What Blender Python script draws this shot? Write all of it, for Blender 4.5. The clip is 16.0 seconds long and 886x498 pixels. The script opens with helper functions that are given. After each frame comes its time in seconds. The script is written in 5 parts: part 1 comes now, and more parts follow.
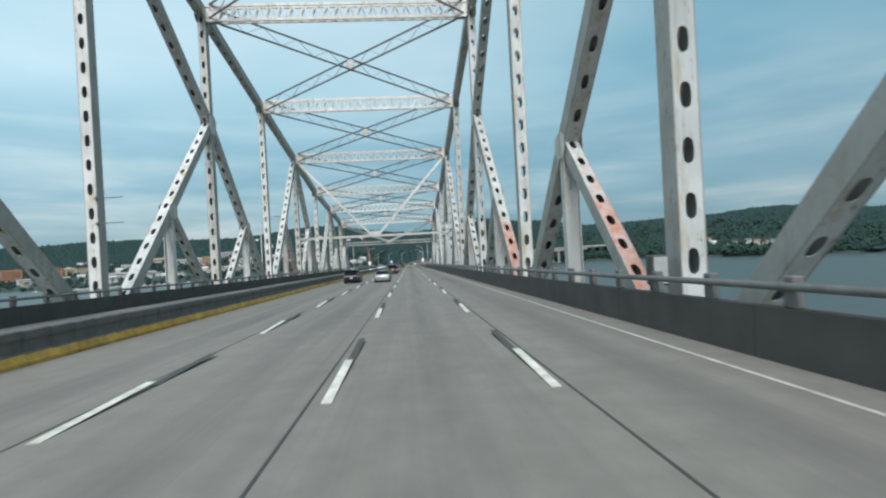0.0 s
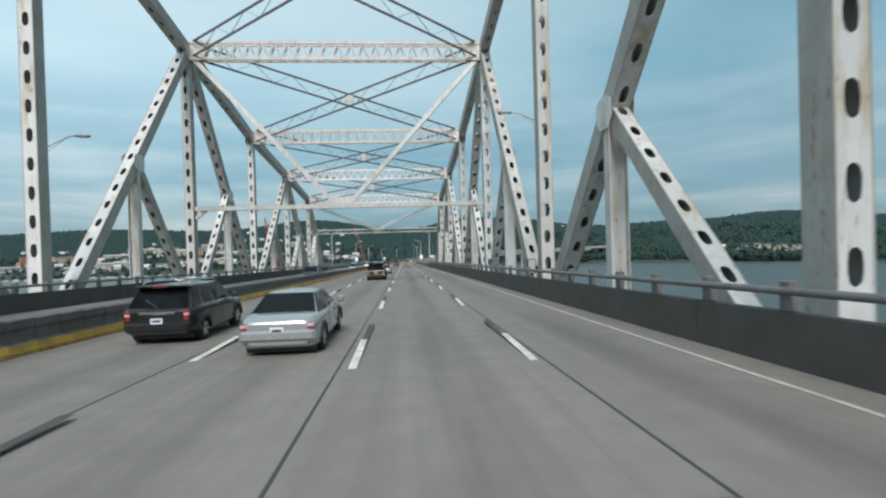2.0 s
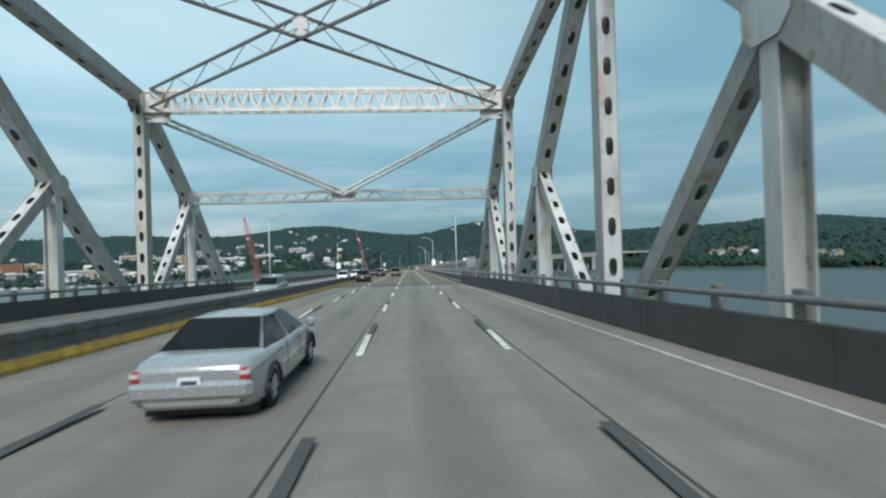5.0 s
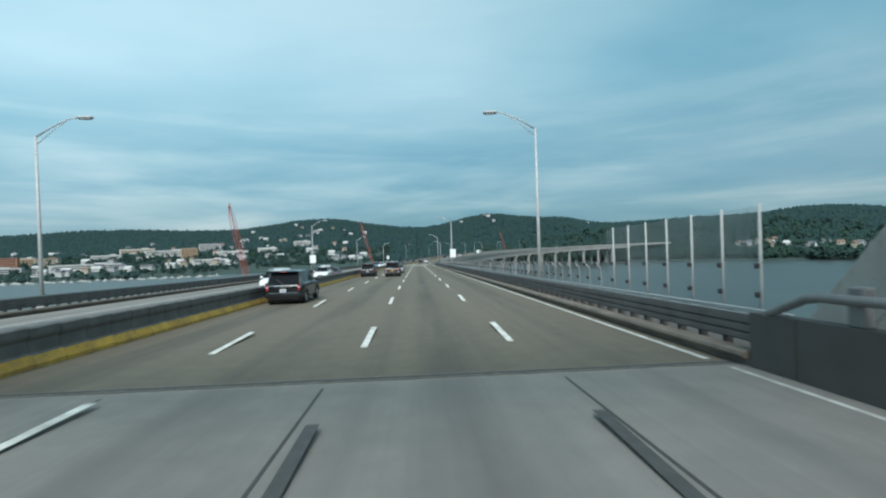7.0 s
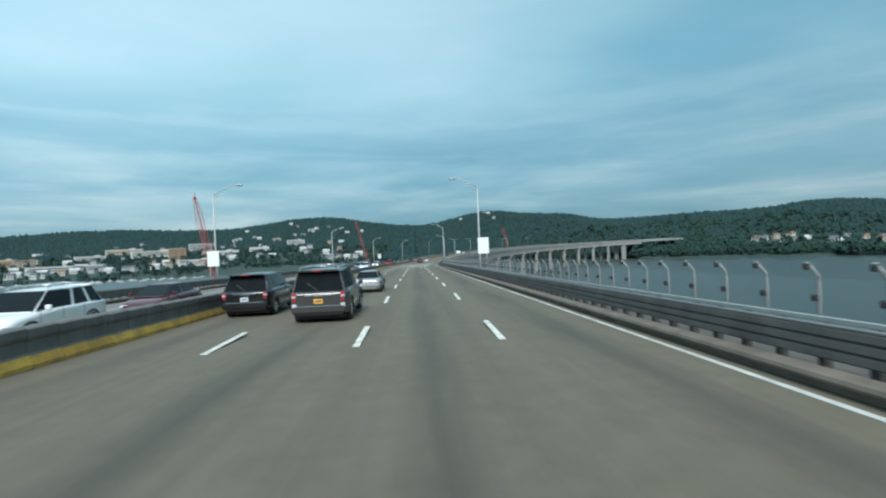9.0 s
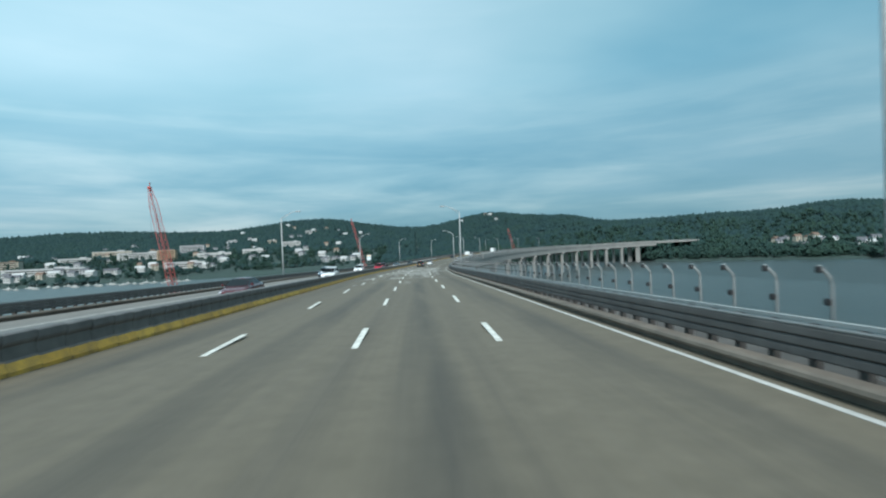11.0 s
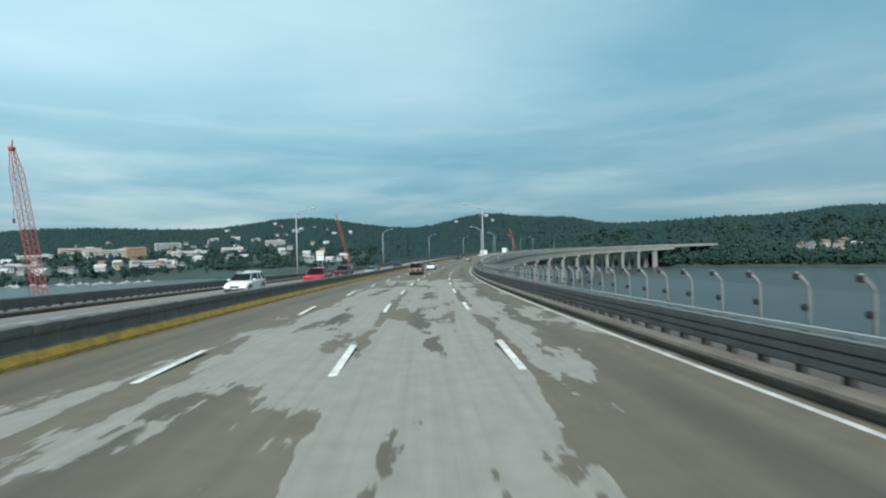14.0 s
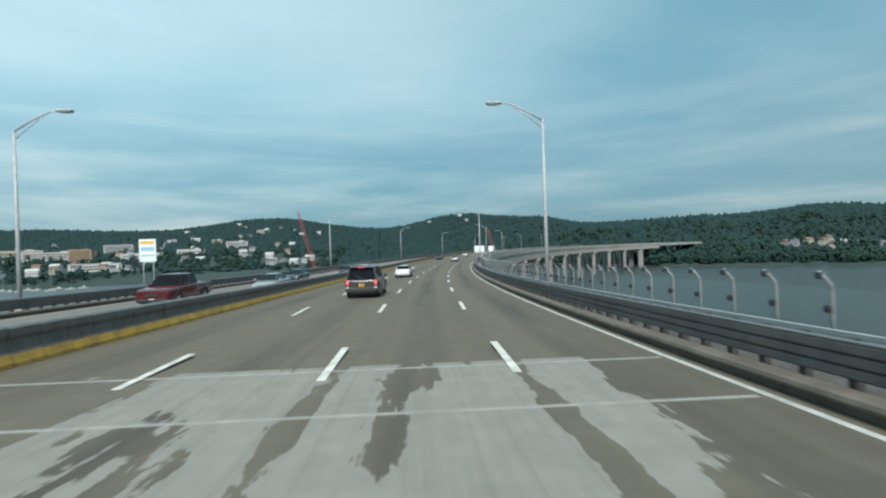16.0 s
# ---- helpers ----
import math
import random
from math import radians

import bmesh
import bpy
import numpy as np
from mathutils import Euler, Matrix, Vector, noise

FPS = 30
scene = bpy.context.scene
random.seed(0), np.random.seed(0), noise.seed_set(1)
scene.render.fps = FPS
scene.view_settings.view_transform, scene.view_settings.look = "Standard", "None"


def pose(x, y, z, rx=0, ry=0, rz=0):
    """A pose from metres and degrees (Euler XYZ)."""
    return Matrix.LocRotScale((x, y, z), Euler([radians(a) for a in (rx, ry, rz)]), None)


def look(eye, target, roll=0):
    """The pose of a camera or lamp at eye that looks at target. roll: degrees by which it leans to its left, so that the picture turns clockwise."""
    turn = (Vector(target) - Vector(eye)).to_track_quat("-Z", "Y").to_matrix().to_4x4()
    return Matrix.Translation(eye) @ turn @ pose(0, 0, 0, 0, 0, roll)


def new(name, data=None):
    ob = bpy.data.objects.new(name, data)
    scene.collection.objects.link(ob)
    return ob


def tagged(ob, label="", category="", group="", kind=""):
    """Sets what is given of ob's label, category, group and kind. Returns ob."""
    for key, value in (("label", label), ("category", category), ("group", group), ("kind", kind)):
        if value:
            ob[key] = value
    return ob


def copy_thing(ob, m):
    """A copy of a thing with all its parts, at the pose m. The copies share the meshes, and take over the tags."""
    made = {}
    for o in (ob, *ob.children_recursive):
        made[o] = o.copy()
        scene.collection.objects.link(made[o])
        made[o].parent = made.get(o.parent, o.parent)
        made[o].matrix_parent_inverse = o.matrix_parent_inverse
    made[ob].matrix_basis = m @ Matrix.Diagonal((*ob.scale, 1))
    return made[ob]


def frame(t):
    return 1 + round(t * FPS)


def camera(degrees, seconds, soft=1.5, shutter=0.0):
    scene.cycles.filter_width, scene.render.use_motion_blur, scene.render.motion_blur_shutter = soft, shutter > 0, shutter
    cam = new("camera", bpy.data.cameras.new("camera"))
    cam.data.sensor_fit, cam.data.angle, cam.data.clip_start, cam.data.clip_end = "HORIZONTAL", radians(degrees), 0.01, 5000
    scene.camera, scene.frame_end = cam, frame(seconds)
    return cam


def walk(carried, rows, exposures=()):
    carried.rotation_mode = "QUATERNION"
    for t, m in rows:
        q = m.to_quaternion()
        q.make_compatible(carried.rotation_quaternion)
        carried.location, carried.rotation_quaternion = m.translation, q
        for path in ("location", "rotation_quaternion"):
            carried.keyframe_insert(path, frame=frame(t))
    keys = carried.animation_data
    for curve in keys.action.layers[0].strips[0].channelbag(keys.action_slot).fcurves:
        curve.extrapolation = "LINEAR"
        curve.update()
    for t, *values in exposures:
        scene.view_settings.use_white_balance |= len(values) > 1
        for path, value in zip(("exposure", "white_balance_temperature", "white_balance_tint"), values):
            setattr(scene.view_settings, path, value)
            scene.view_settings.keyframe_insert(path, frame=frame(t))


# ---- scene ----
from math import cos, pi, sin, sqrt, tan

# ================= road line: straight, then a long bend to the right =================
GRADE, BEND_1, RADIUS_1, BEND_2, RADIUS_2, BEND_END = 0.03, 321.5, 951.0, 400.0, 800.0, 1125.0


def road_z(s):
    """Height of the road surface: a steady fall that runs out into a level causeway."""
    if s < 390:
        return -GRADE * s
    if s < 500:
        u = s - 390
        return -GRADE * 390 - GRADE * (u - u * u / 220)
    return -GRADE * 390 - GRADE * 55


def heading(s):
    """Angle of the road to the right of straight ahead."""
    a = max(0.0, min(s, BEND_2) - BEND_1) / RADIUS_1
    return a + max(0.0, min(s, BEND_END) - BEND_2) / RADIUS_2


def road(s, lat=0.0, up=0.0):
    """World point at s metres along the road, lat to the right, up above its surface."""
    if s <= BEND_1:
        return Vector((lat, s, road_z(s) + up))
    a1 = (min(s, BEND_2) - BEND_1) / RADIUS_1
    x, y = RADIUS_1 * (1 - cos(a1)), BEND_1 + RADIUS_1 * sin(a1)
    a = a1
    if s > BEND_2:
        a = a1 + (min(s, BEND_END) - BEND_2) / RADIUS_2
        x += RADIUS_2 * (cos(a1) - cos(a))
        y += RADIUS_2 * (sin(a) - sin(a1))
    if s > BEND_END:
        x += (s - BEND_END) * sin(a)
        y += (s - BEND_END) * cos(a)
    return Vector((x + lat * cos(a), y - lat * sin(a), road_z(s) + up))


def along(s, lat=0.0, up=0.0, turn=0.0):
    """Pose of a thing that stands on the road and faces along it."""
    return Matrix.Translation(road(s, lat, up)) @ Euler((0, 0, -heading(s) + turn)).to_matrix().to_4x4()


# ================= camera: driver's eye in the right-hand lane =================
EYE_HEIGHT = 2.13
cam = camera(83.4, 16.0, soft=2.2, shutter=0.12)
DRIVE = [  # seconds, metres along, to the right, yaw to the right, pitch up, lean
    (0.0, -0.12, -0.108, 3.978, -0.353, 3.039),
    (0.5, 12.12, -0.253, 4.352, -0.187, 2.103),
    (1.0, 23.62, -0.340, 4.300, 0.000, 1.920),
    (1.5, 34.98, -0.395, 4.224, 0.101, 1.744),
    (2.2, 51.02, -0.439, 4.624, -0.790, 1.655),
    (2.6, 59.82, -0.277, 4.273, -0.169, 2.319),
    (3.0, 69.99, -0.140, 4.145, -0.688, 3.149),
    (3.5, 81.57, -0.203, 4.159, -0.117, 2.724),
    (4.0, 92.85, -0.260, 4.330, 0.050, 2.050),
    (4.2, 97.80, -0.279, 4.504, 0.186, 1.807),
    (6.5, 153.77, -0.157, 2.942, -0.090, 1.750),
    (7.0, 165.99, -0.141, 3.088, -0.582, 1.906),
    (7.5, 177.67, -0.131, 3.192, 0.437, 2.068),
    (8.0, 190.52, -0.095, 3.386, -0.592, 2.388),
    (8.5, 202.57, -0.034, 3.461, -0.421, 2.295),
    (9.0, 214.75, 0.036, 3.266, -0.759, 2.347),
    (11.5, 276.53, 0.088, 3.276, -0.283, 2.283),
    (12.0, 289.84, 0.074, 3.243, -0.109, 1.973),
    (12.5, 301.59, 0.081, 3.407, -0.627, 1.969),
    (13.0, 314.27, 0.107, 3.407, -0.320, 1.821),
    (13.5, 326.33, 0.156, 3.547, -0.315, 1.497),
    (14.0, 339.47, 0.202, 4.131, -0.238, 1.502),
    (14.5, 352.00, 0.228, 5.003, -0.361, 1.458),
    (15.0, 364.07, 0.240, 5.951, -0.495, 1.745),
    (15.5, 376.33, 0.291, 6.568, 0.005, 1.782),
    (16.0, 388.52, 0.341, 7.297, -0.204, 1.840),
]


def driver(s, lat, yaw, pitch, lean):
    eye = road(s, lat, EYE_HEIGHT)
    y, p = radians(yaw), radians(pitch)
    return look(eye, eye + Vector((sin(y) * cos(p), cos(y) * cos(p), sin(p))), -lean)


LOOK = [  # the camera's own exposure and white balance: seconds, stops, kelvin, tint
    (0.0, 0.29, 6280, 13), (1.0, 0.29, 6400, 15), (3.5, 0.25, 6450, 15), (4.0, 0.25, 6380, 14), (6.5, 0.25, 6090, 8), (8.0, 0.29, 5870, 6),
    (13.0, 0.29, 5950, 6), (14.5, 0.29, 6150, 8), (16.0, 0.26, 6190, 8),
]
walk(cam, [(t, driver(*row)) for t, *row in DRIVE], LOOK)

# ================= light: overcast sky with a weak, wide sun =================
SUN_ELEVATION, SUN_AZIMUTH = 46.0, 188.0


def sky_world():
    w = bpy.data.worlds.new("overcast_sky")
    scene.world = w
    w.use_nodes = True
    nt = w.node_tree
    nt.nodes.clear()
    n, l = nt.nodes.new, nt.links.new
    out, bg = n("ShaderNodeOutputWorld"), n("ShaderNodeBackground")
    sky = n("ShaderNodeTexSky")
    sky.sky_type, sky.sun_disc = "NISHITA", False
    sky.sun_elevation, sky.sun_rotation = radians(SUN_ELEVATION), radians(SUN_AZIMUTH)
    sky.air_density, sky.dust_density = 1.0, 1.5
    tc = n("ShaderNodeTexCoord")
    # cloud sheets: flatten the view direction onto a high plane
    sep = n("ShaderNodeSeparateXYZ")
    l(tc.outputs["Generated"], sep.inputs[0])
    add = n("ShaderNodeMath")
    add.operation, add.inputs[1].default_value = "ADD", 0.24
    l(sep.outputs["Z"], add.inputs[0])
    mx = n("ShaderNodeMath")
    mx.operation, mx.inputs[1].default_value = "MAXIMUM", 0.04
    l(add.outputs[0], mx.inputs[0])
    comb = n("ShaderNodeCombineXYZ")
    for k in "XY":
        d = n("ShaderNodeMath")
        d.operation = "DIVIDE"
        l(sep.outputs[k], d.inputs[0])
        l(mx.outputs[0], d.inputs[1])
        l(d.outputs[0], comb.inputs[k])
    mp = n("ShaderNodeMapping")
    mp.inputs["Location"].default_value = (2.3, 0.6, 0)
    mp.inputs["Scale"].default_value = (0.50, 0.72, 1)
    l(comb.outputs[0], mp.inputs["Vector"])
    big = n("ShaderNodeTexNoise")
    big.inputs["Scale"].default_value, big.inputs["Detail"].default_value, big.inputs["Roughness"].default_value = 1.0, 5, 0.46
    l(mp.outputs[0], big.inputs["Vector"])
    ramp = n("ShaderNodeValToRGB")
    e = ramp.color_ramp.elements
    e[0].position, e[0].color = 0.35, (0.245, 0.50, 0.595, 1)
    e[1].position, e[1].color = 0.68, (0.56, 0.76, 0.81, 1)
    mid = ramp.color_ramp.elements.new(0.50)
    mid.color = (0.40, 0.64, 0.70, 1)
    l(big.outputs[0], ramp.inputs[0])
    # thicker and darker towards the horizon and to the right, thin and bright to the left
    grad = n("ShaderNodeMapRange")
    grad.inputs["From Min"].default_value, grad.inputs["From Max"].default_value = 0.02, 0.30
    grad.inputs["To Min"].default_value, grad.inputs["To Max"].default_value = 5.5, 8.7
    l(sep.outputs["Z"], grad.inputs["Value"])
    lean = n("ShaderNodeMapRange")
    lean.inputs["From Min"].default_value, lean.inputs["From Max"].default_value = 0.03, 0.26
    lean.inputs["To Min"].default_value, lean.inputs["To Max"].default_value = -0.6, -2.1
    l(sep.outputs["Z"], lean.inputs["Value"])
    slant = n("ShaderNodeMath")
    slant.operation = "MULTIPLY_ADD"
    l(lean.outputs[0], slant.inputs[1])
    l(sep.outputs["X"], slant.inputs[0])
    l(grad.outputs[0], slant.inputs[2])
    # long streaks low in the sky
    flat = n("ShaderNodeMapping")
    flat.inputs["Location"].default_value = (0.35, 0.0, 1.9)
    flat.inputs["Scale"].default_value = (1.9, 1.1, 15.0)
    l(tc.outputs["Generated"], flat.inputs["Vector"])
    streak = n("ShaderNodeTexNoise")
    streak.inputs["Scale"].default_value, streak.inputs["Detail"].default_value, streak.inputs["Roughness"].default_value = 1.25, 6, 0.55
    streak.inputs["Distortion"].default_value = 0.35
    l(flat.outputs[0], streak.inputs["Vector"])
    tone = n("ShaderNodeValToRGB")
    e = tone.color_ramp.elements
    e[0].position, e[0].color = 0.38, (0.70, 0.84, 0.91, 1)
    e[1].position, e[1].color = 0.68, (1.50, 1.26, 1.18, 1)
    mid = tone.color_ramp.elements.new(0.50)
    mid.color = (0.88, 0.94, 0.97, 1)
    l(streak.outputs[0], tone.inputs[0])
    low = n("ShaderNodeMapRange")  # streaks fade overhead
    low.inputs["From Min"].default_value, low.inputs["From Max"].default_value = 0.10, 0.30
    low.inputs["To Min"].default_value, low.inputs["To Max"].default_value = 1.0, 0.08
    l(sep.outputs["Z"], low.inputs["Value"])
    drift = n("ShaderNodeMix")
    drift.data_type, drift.blend_type = "RGBA", "MULTIPLY"
    l(low.outputs[0], drift.inputs["Factor"])
    l(ramp.outputs[0], drift.inputs["A"])
    l(tone.outputs[0], drift.inputs["B"])
    sc = n("ShaderNodeVectorMath")
    sc.operation = "SCALE"
    l(drift.outputs["Result"], sc.inputs[0])
    l(slant.outputs[0], sc.inputs["Scale"])
    mix = n("ShaderNodeMix")
    mix.data_type = "RGBA"
    mix.inputs["Factor"].default_value = 0.88
    l(sky.outputs[0], mix.inputs["A"])
    l(sc.outputs[0], mix.inputs["B"])
    l(mix.outputs["Result"], bg.inputs["Color"])
    bg.inputs["Strength"].default_value = 0.10
    l(bg.outputs[0], out.inputs["Surface"])


sky_world()
sun = new("sun", bpy.data.lights.new("sun", "SUN"))
sun.data.energy, sun.data.angle, sun.data.color = 3.7, radians(26), (1.0, 0.95, 0.88)
_az, _el = radians(SUN_AZIMUTH), radians(SUN_ELEVATION)
sun.matrix_world = look((0, 0, 60), (-sin(_az) * cos(_el), -cos(_az) * cos(_el), 60 - sin(_el)))


# ================= materials =================
class Nodes:
    """A small wrapper to write node materials in few lines."""

    def __init__(self, name):
        self.mat = bpy.data.materials.new(name)
        self.mat.use_nodes = True
        self.nt = self.mat.node_tree
        self.bsdf = self.nt.nodes["Principled BSDF"]
        self.tc = self.nt.nodes.new("ShaderNodeTexCoord")
        self.geo = self.nt.nodes.new("ShaderNodeNewGeometry")

    def node(self, kind, **inputs):
        nd = self.nt.nodes.new("ShaderNode" + kind)
        for k, v in inputs.items():
            self.put(nd, k, v)
        return nd

    def put(self, nd, k, v):
        sock = nd.inputs[int(k[1:])] if k[0] == "_" else nd.inputs[k]
        if isinstance(v, bpy.types.NodeSocket):
            self.nt.links.new(v, sock)
        else:
            sock.default_value = v

    def noise(self, scale, detail=4, rough=0.55, stretch=(1, 1, 1), off=(0, 0, 0), space="world"):
        src = self.geo.outputs["Position"] if space == "world" else self.tc.outputs["Object"]
        m = self.node("Mapping", Vector=src, Scale=stretch, Location=off)
        nd = self.node("TexNoise", Vector=m.outputs[0], Scale=scale, Detail=detail, Roughness=rough)
        return nd.outputs[0]

    def ramp(self, fac, stops):
        nd = self.node("ValToRGB", Fac=fac)
        e = nd.color_ramp.elements
        while len(e) < len(stops):
            e.new(0.5)
        for el, (p, c) in zip(e, stops):
            el.position = p
            el.color = (*c, 1) if len(c) == 3 else c
        return nd.outputs[0]

    def level(self, fac, a, b, lo=0.0, hi=1.0):
        nd = self.node("MapRange", Value=fac)
        nd.inputs["From Min"].default_value, nd.inputs["From Max"].default_value = a, b
        nd.inputs["To Min"].default_value, nd.inputs["To Max"].default_value = lo, hi
        return nd.outputs[0]

    def mix(self, fac, a, b, blend="MIX"):
        nd = self.nt.nodes.new("ShaderNodeMix")
        nd.data_type, nd.blend_type = "RGBA", blend
        for k, v in (("Factor", fac), ("A", a), ("B", b)):
            sock = [i for i in nd.inputs if i.name == k and (k == "Factor" and i.type == "VALUE" or i.type == "RGBA")][0]
            if isinstance(v, bpy.types.NodeSocket):
                self.nt.links.new(v, sock)
            else:
                sock.default_value = v if k == "Factor" else (*v[:3], 1)
        return [o for o in nd.outputs if o.type == "RGBA"][0]

    def math(self, op, a, b=0.0):
        nd = self.nt.nodes.new("ShaderNodeMath")
        nd.operation = op
        self.put(nd, "_0", a)
        self.put(nd, "_1", b)
        return nd.outputs[0]

    def bump(self, height, strength=0.2, distance=0.01):
        nd = self.node("Bump", Height=height, Strength=strength, Distance=distance)
        self.nt.links.new(nd.outputs[0], self.bsdf.inputs["Normal"])

    def done(self, color, rough=0.6, metal=0.0):
        self.put(self.bsdf, "Base Color", color if isinstance(color, bpy.types.NodeSocket) else (*color, 1))
        self.put(self.bsdf, "Roughness", rough)
        self.put(self.bsdf, "Metallic", metal)
        return self.mat


def plain(name, color, rough=0.5, metal=0.0, vary=0.12, scale=3.0, space="object"):
    """Paint or metal with slight dirt at two scales."""
    k = Nodes(name)
    a = k.noise(scale, 4, space=space)
    b = k.noise(scale * 9, 3, space=space)
    dark, light = [c * (1 - vary) for c in color], [min(1, c * (1 + vary)) for c in color]
    col = k.mix(k.level(k.math("ADD", a, k.math("MULTIPLY", b, 0.4)), 0.45, 0.95), dark, light)
    return k.done(col, k.level(b, 0.3, 0.7, max(0.02, rough - 0.07), min(1, rough + 0.07)), metal)


def lane_wear(k):
    """Where wheels polish and where oil drips: two noises run along the road, and a band down each lane."""
    sep = k.node("SeparateXYZ", Vector=k.geo.outputs["Position"])
    bend = k.math("MAXIMUM", k.math("SUBTRACT", sep.outputs["Y"], BEND_1), 0.0)
    lat = k.math("SUBTRACT", sep.outputs["X"], k.math("DIVIDE", k.math("MULTIPLY", bend, bend), 2 * RADIUS_1))
    band = k.math("COSINE", k.math("MULTIPLY", k.math("SUBTRACT", lat, 0.32), 2 * pi / 3.69))
    vec = k.node("CombineXYZ", X=lat, Y=k.math("MULTIPLY", sep.outputs["Y"], 0.012)).outputs[0]
    t1 = k.node("TexNoise", Vector=vec, Scale=1.1, Detail=4.0, Roughness=0.6).outputs[0]
    t2 = k.node("TexNoise", Vector=vec, Scale=5.0, Detail=3.0, Roughness=0.6).outputs[0]
    vec2 = k.node("CombineXYZ", X=lat, Y=k.math("MULTIPLY", sep.outputs["Y"], 0.10)).outputs[0]
    broken = k.node("TexNoise", Vector=vec2, Scale=0.8, Detail=4.0, Roughness=0.6).outputs[0]
    oil = k.math("MULTIPLY", k.level(band, 0.35, 1.0), k.level(broken, 0.3, 0.65))
    return lat, sep.outputs["Y"], oil, t1, t2


def concrete_road():
    k = Nodes("concrete_pavement")
    lat, run, oil, t1, t2 = lane_wear(k)
    fine, mid = k.noise(28, 6, 0.7), k.noise(1.3, 5, 0.6)
    big = k.noise(0.12, 3, 0.5, (1, 0.3, 1))
    base = k.mix(k.level(mid, 0.3, 0.7), (0.172, 0.16, 0.142), (0.228, 0.212, 0.19))
    base = k.mix(k.level(big, 0.4, 0.7, 0, 0.4), base, (0.26, 0.244, 0.22))
    base = k.mix(k.level(t1, 0.45, 0.7, 0, 0.5), base, (0.13, 0.121, 0.11))
    base = k.mix(k.level(t2, 0.5, 0.75, 0, 0.3), base, (0.13, 0.122, 0.112))
    base = k.mix(k.math("MULTIPLY", oil, 0.72), base, (0.10, 0.094, 0.087))
    base = k.mix(k.level(fine, 0.35, 0.65, 0, 0.3), base, (0.14, 0.132, 0.12))
    k.bump(fine, 0.25, 0.01)
    return k.done(base, 0.85)


def asphalt_road(worn=False):
    k = Nodes("worn_asphalt_over_concrete" if worn else "asphalt")
    lat, run, oil, t1, t2 = lane_wear(k)
    fine, mid = k.noise(40, 6, 0.75), k.noise(2.0, 5, 0.6)
    base = k.mix(k.level(mid, 0.3, 0.7), (0.106, 0.089, 0.061), (0.139, 0.117, 0.082))
    base = k.mix(k.level(t1, 0.45, 0.72, 0, 0.6), base, (0.063, 0.054, 0.042))
    base = k.mix(k.level(t2, 0.5, 0.75, 0, 0.35), base, (0.132, 0.114, 0.088))
    base = k.mix(k.math("MULTIPLY", oil, 0.8), base, (0.04, 0.036, 0.03))
    base = k.mix(k.level(fine, 0.35, 0.7, 0, 0.35), base, (0.125, 0.109, 0.085))
    if worn:
        # bare concrete where the thin asphalt has come off, in long ragged tongues
        vec = k.node("CombineXYZ", X=lat, Y=k.math("MULTIPLY", run, 0.16)).outputs[0]
        m = k.node("TexNoise", Vector=vec, Scale=0.62, Detail=5.0, Roughness=0.6).outputs[0]
        blot = k.noise(0.45, 6, 0.65, (1.0, 0.5, 1), (1.2, 0.4, 0))
        start = k.level(run, 308, 350)
        val = k.math("ADD", k.math("MULTIPLY", m, 0.65), k.math("MULTIPLY", blot, 0.55))
        val = k.math("ADD", val, k.math("MULTIPLY", start, 0.20))
        side = k.math("ABSOLUTE", k.math("ADD", lat, k.math("SUBTRACT", 3.4, k.math("MULTIPLY", start, 3.0))))
        val = k.math("SUBTRACT", val, k.level(side, 3.2, 6.8, 0.0, 0.20))
        val = k.math("SUBTRACT", val, k.math("MULTIPLY", oil, 0.09))
        seam = k.math("COSINE", k.math("MULTIPLY", k.math("SUBTRACT", lat, 2.3), 2 * pi / 3.69))
        val = k.math("SUBTRACT", val, k.level(seam, 0.88, 1.0, 0.0, 0.10))
        bare = k.mix(k.level(mid, 0.3, 0.7), (0.225, 0.208, 0.18), (0.285, 0.265, 0.232))
        bare = k.mix(k.level(fine, 0.35, 0.7, 0, 0.4), bare, (0.18, 0.167, 0.145))
        bare = k.mix(k.level(t2, 0.45, 0.75, 0, 0.45), bare, (0.155, 0.142, 0.122))
        mask = k.level(val, 0.728, 0.738)
        base = k.mix(mask, base, bare)
        k.bump(k.math("SUBTRACT", k.math("MULTIPLY", fine, 0.4), mask), 0.3, 0.012)
    else:
        k.bump(fine, 0.3, 0.01)
    return k.done(base, 0.82)


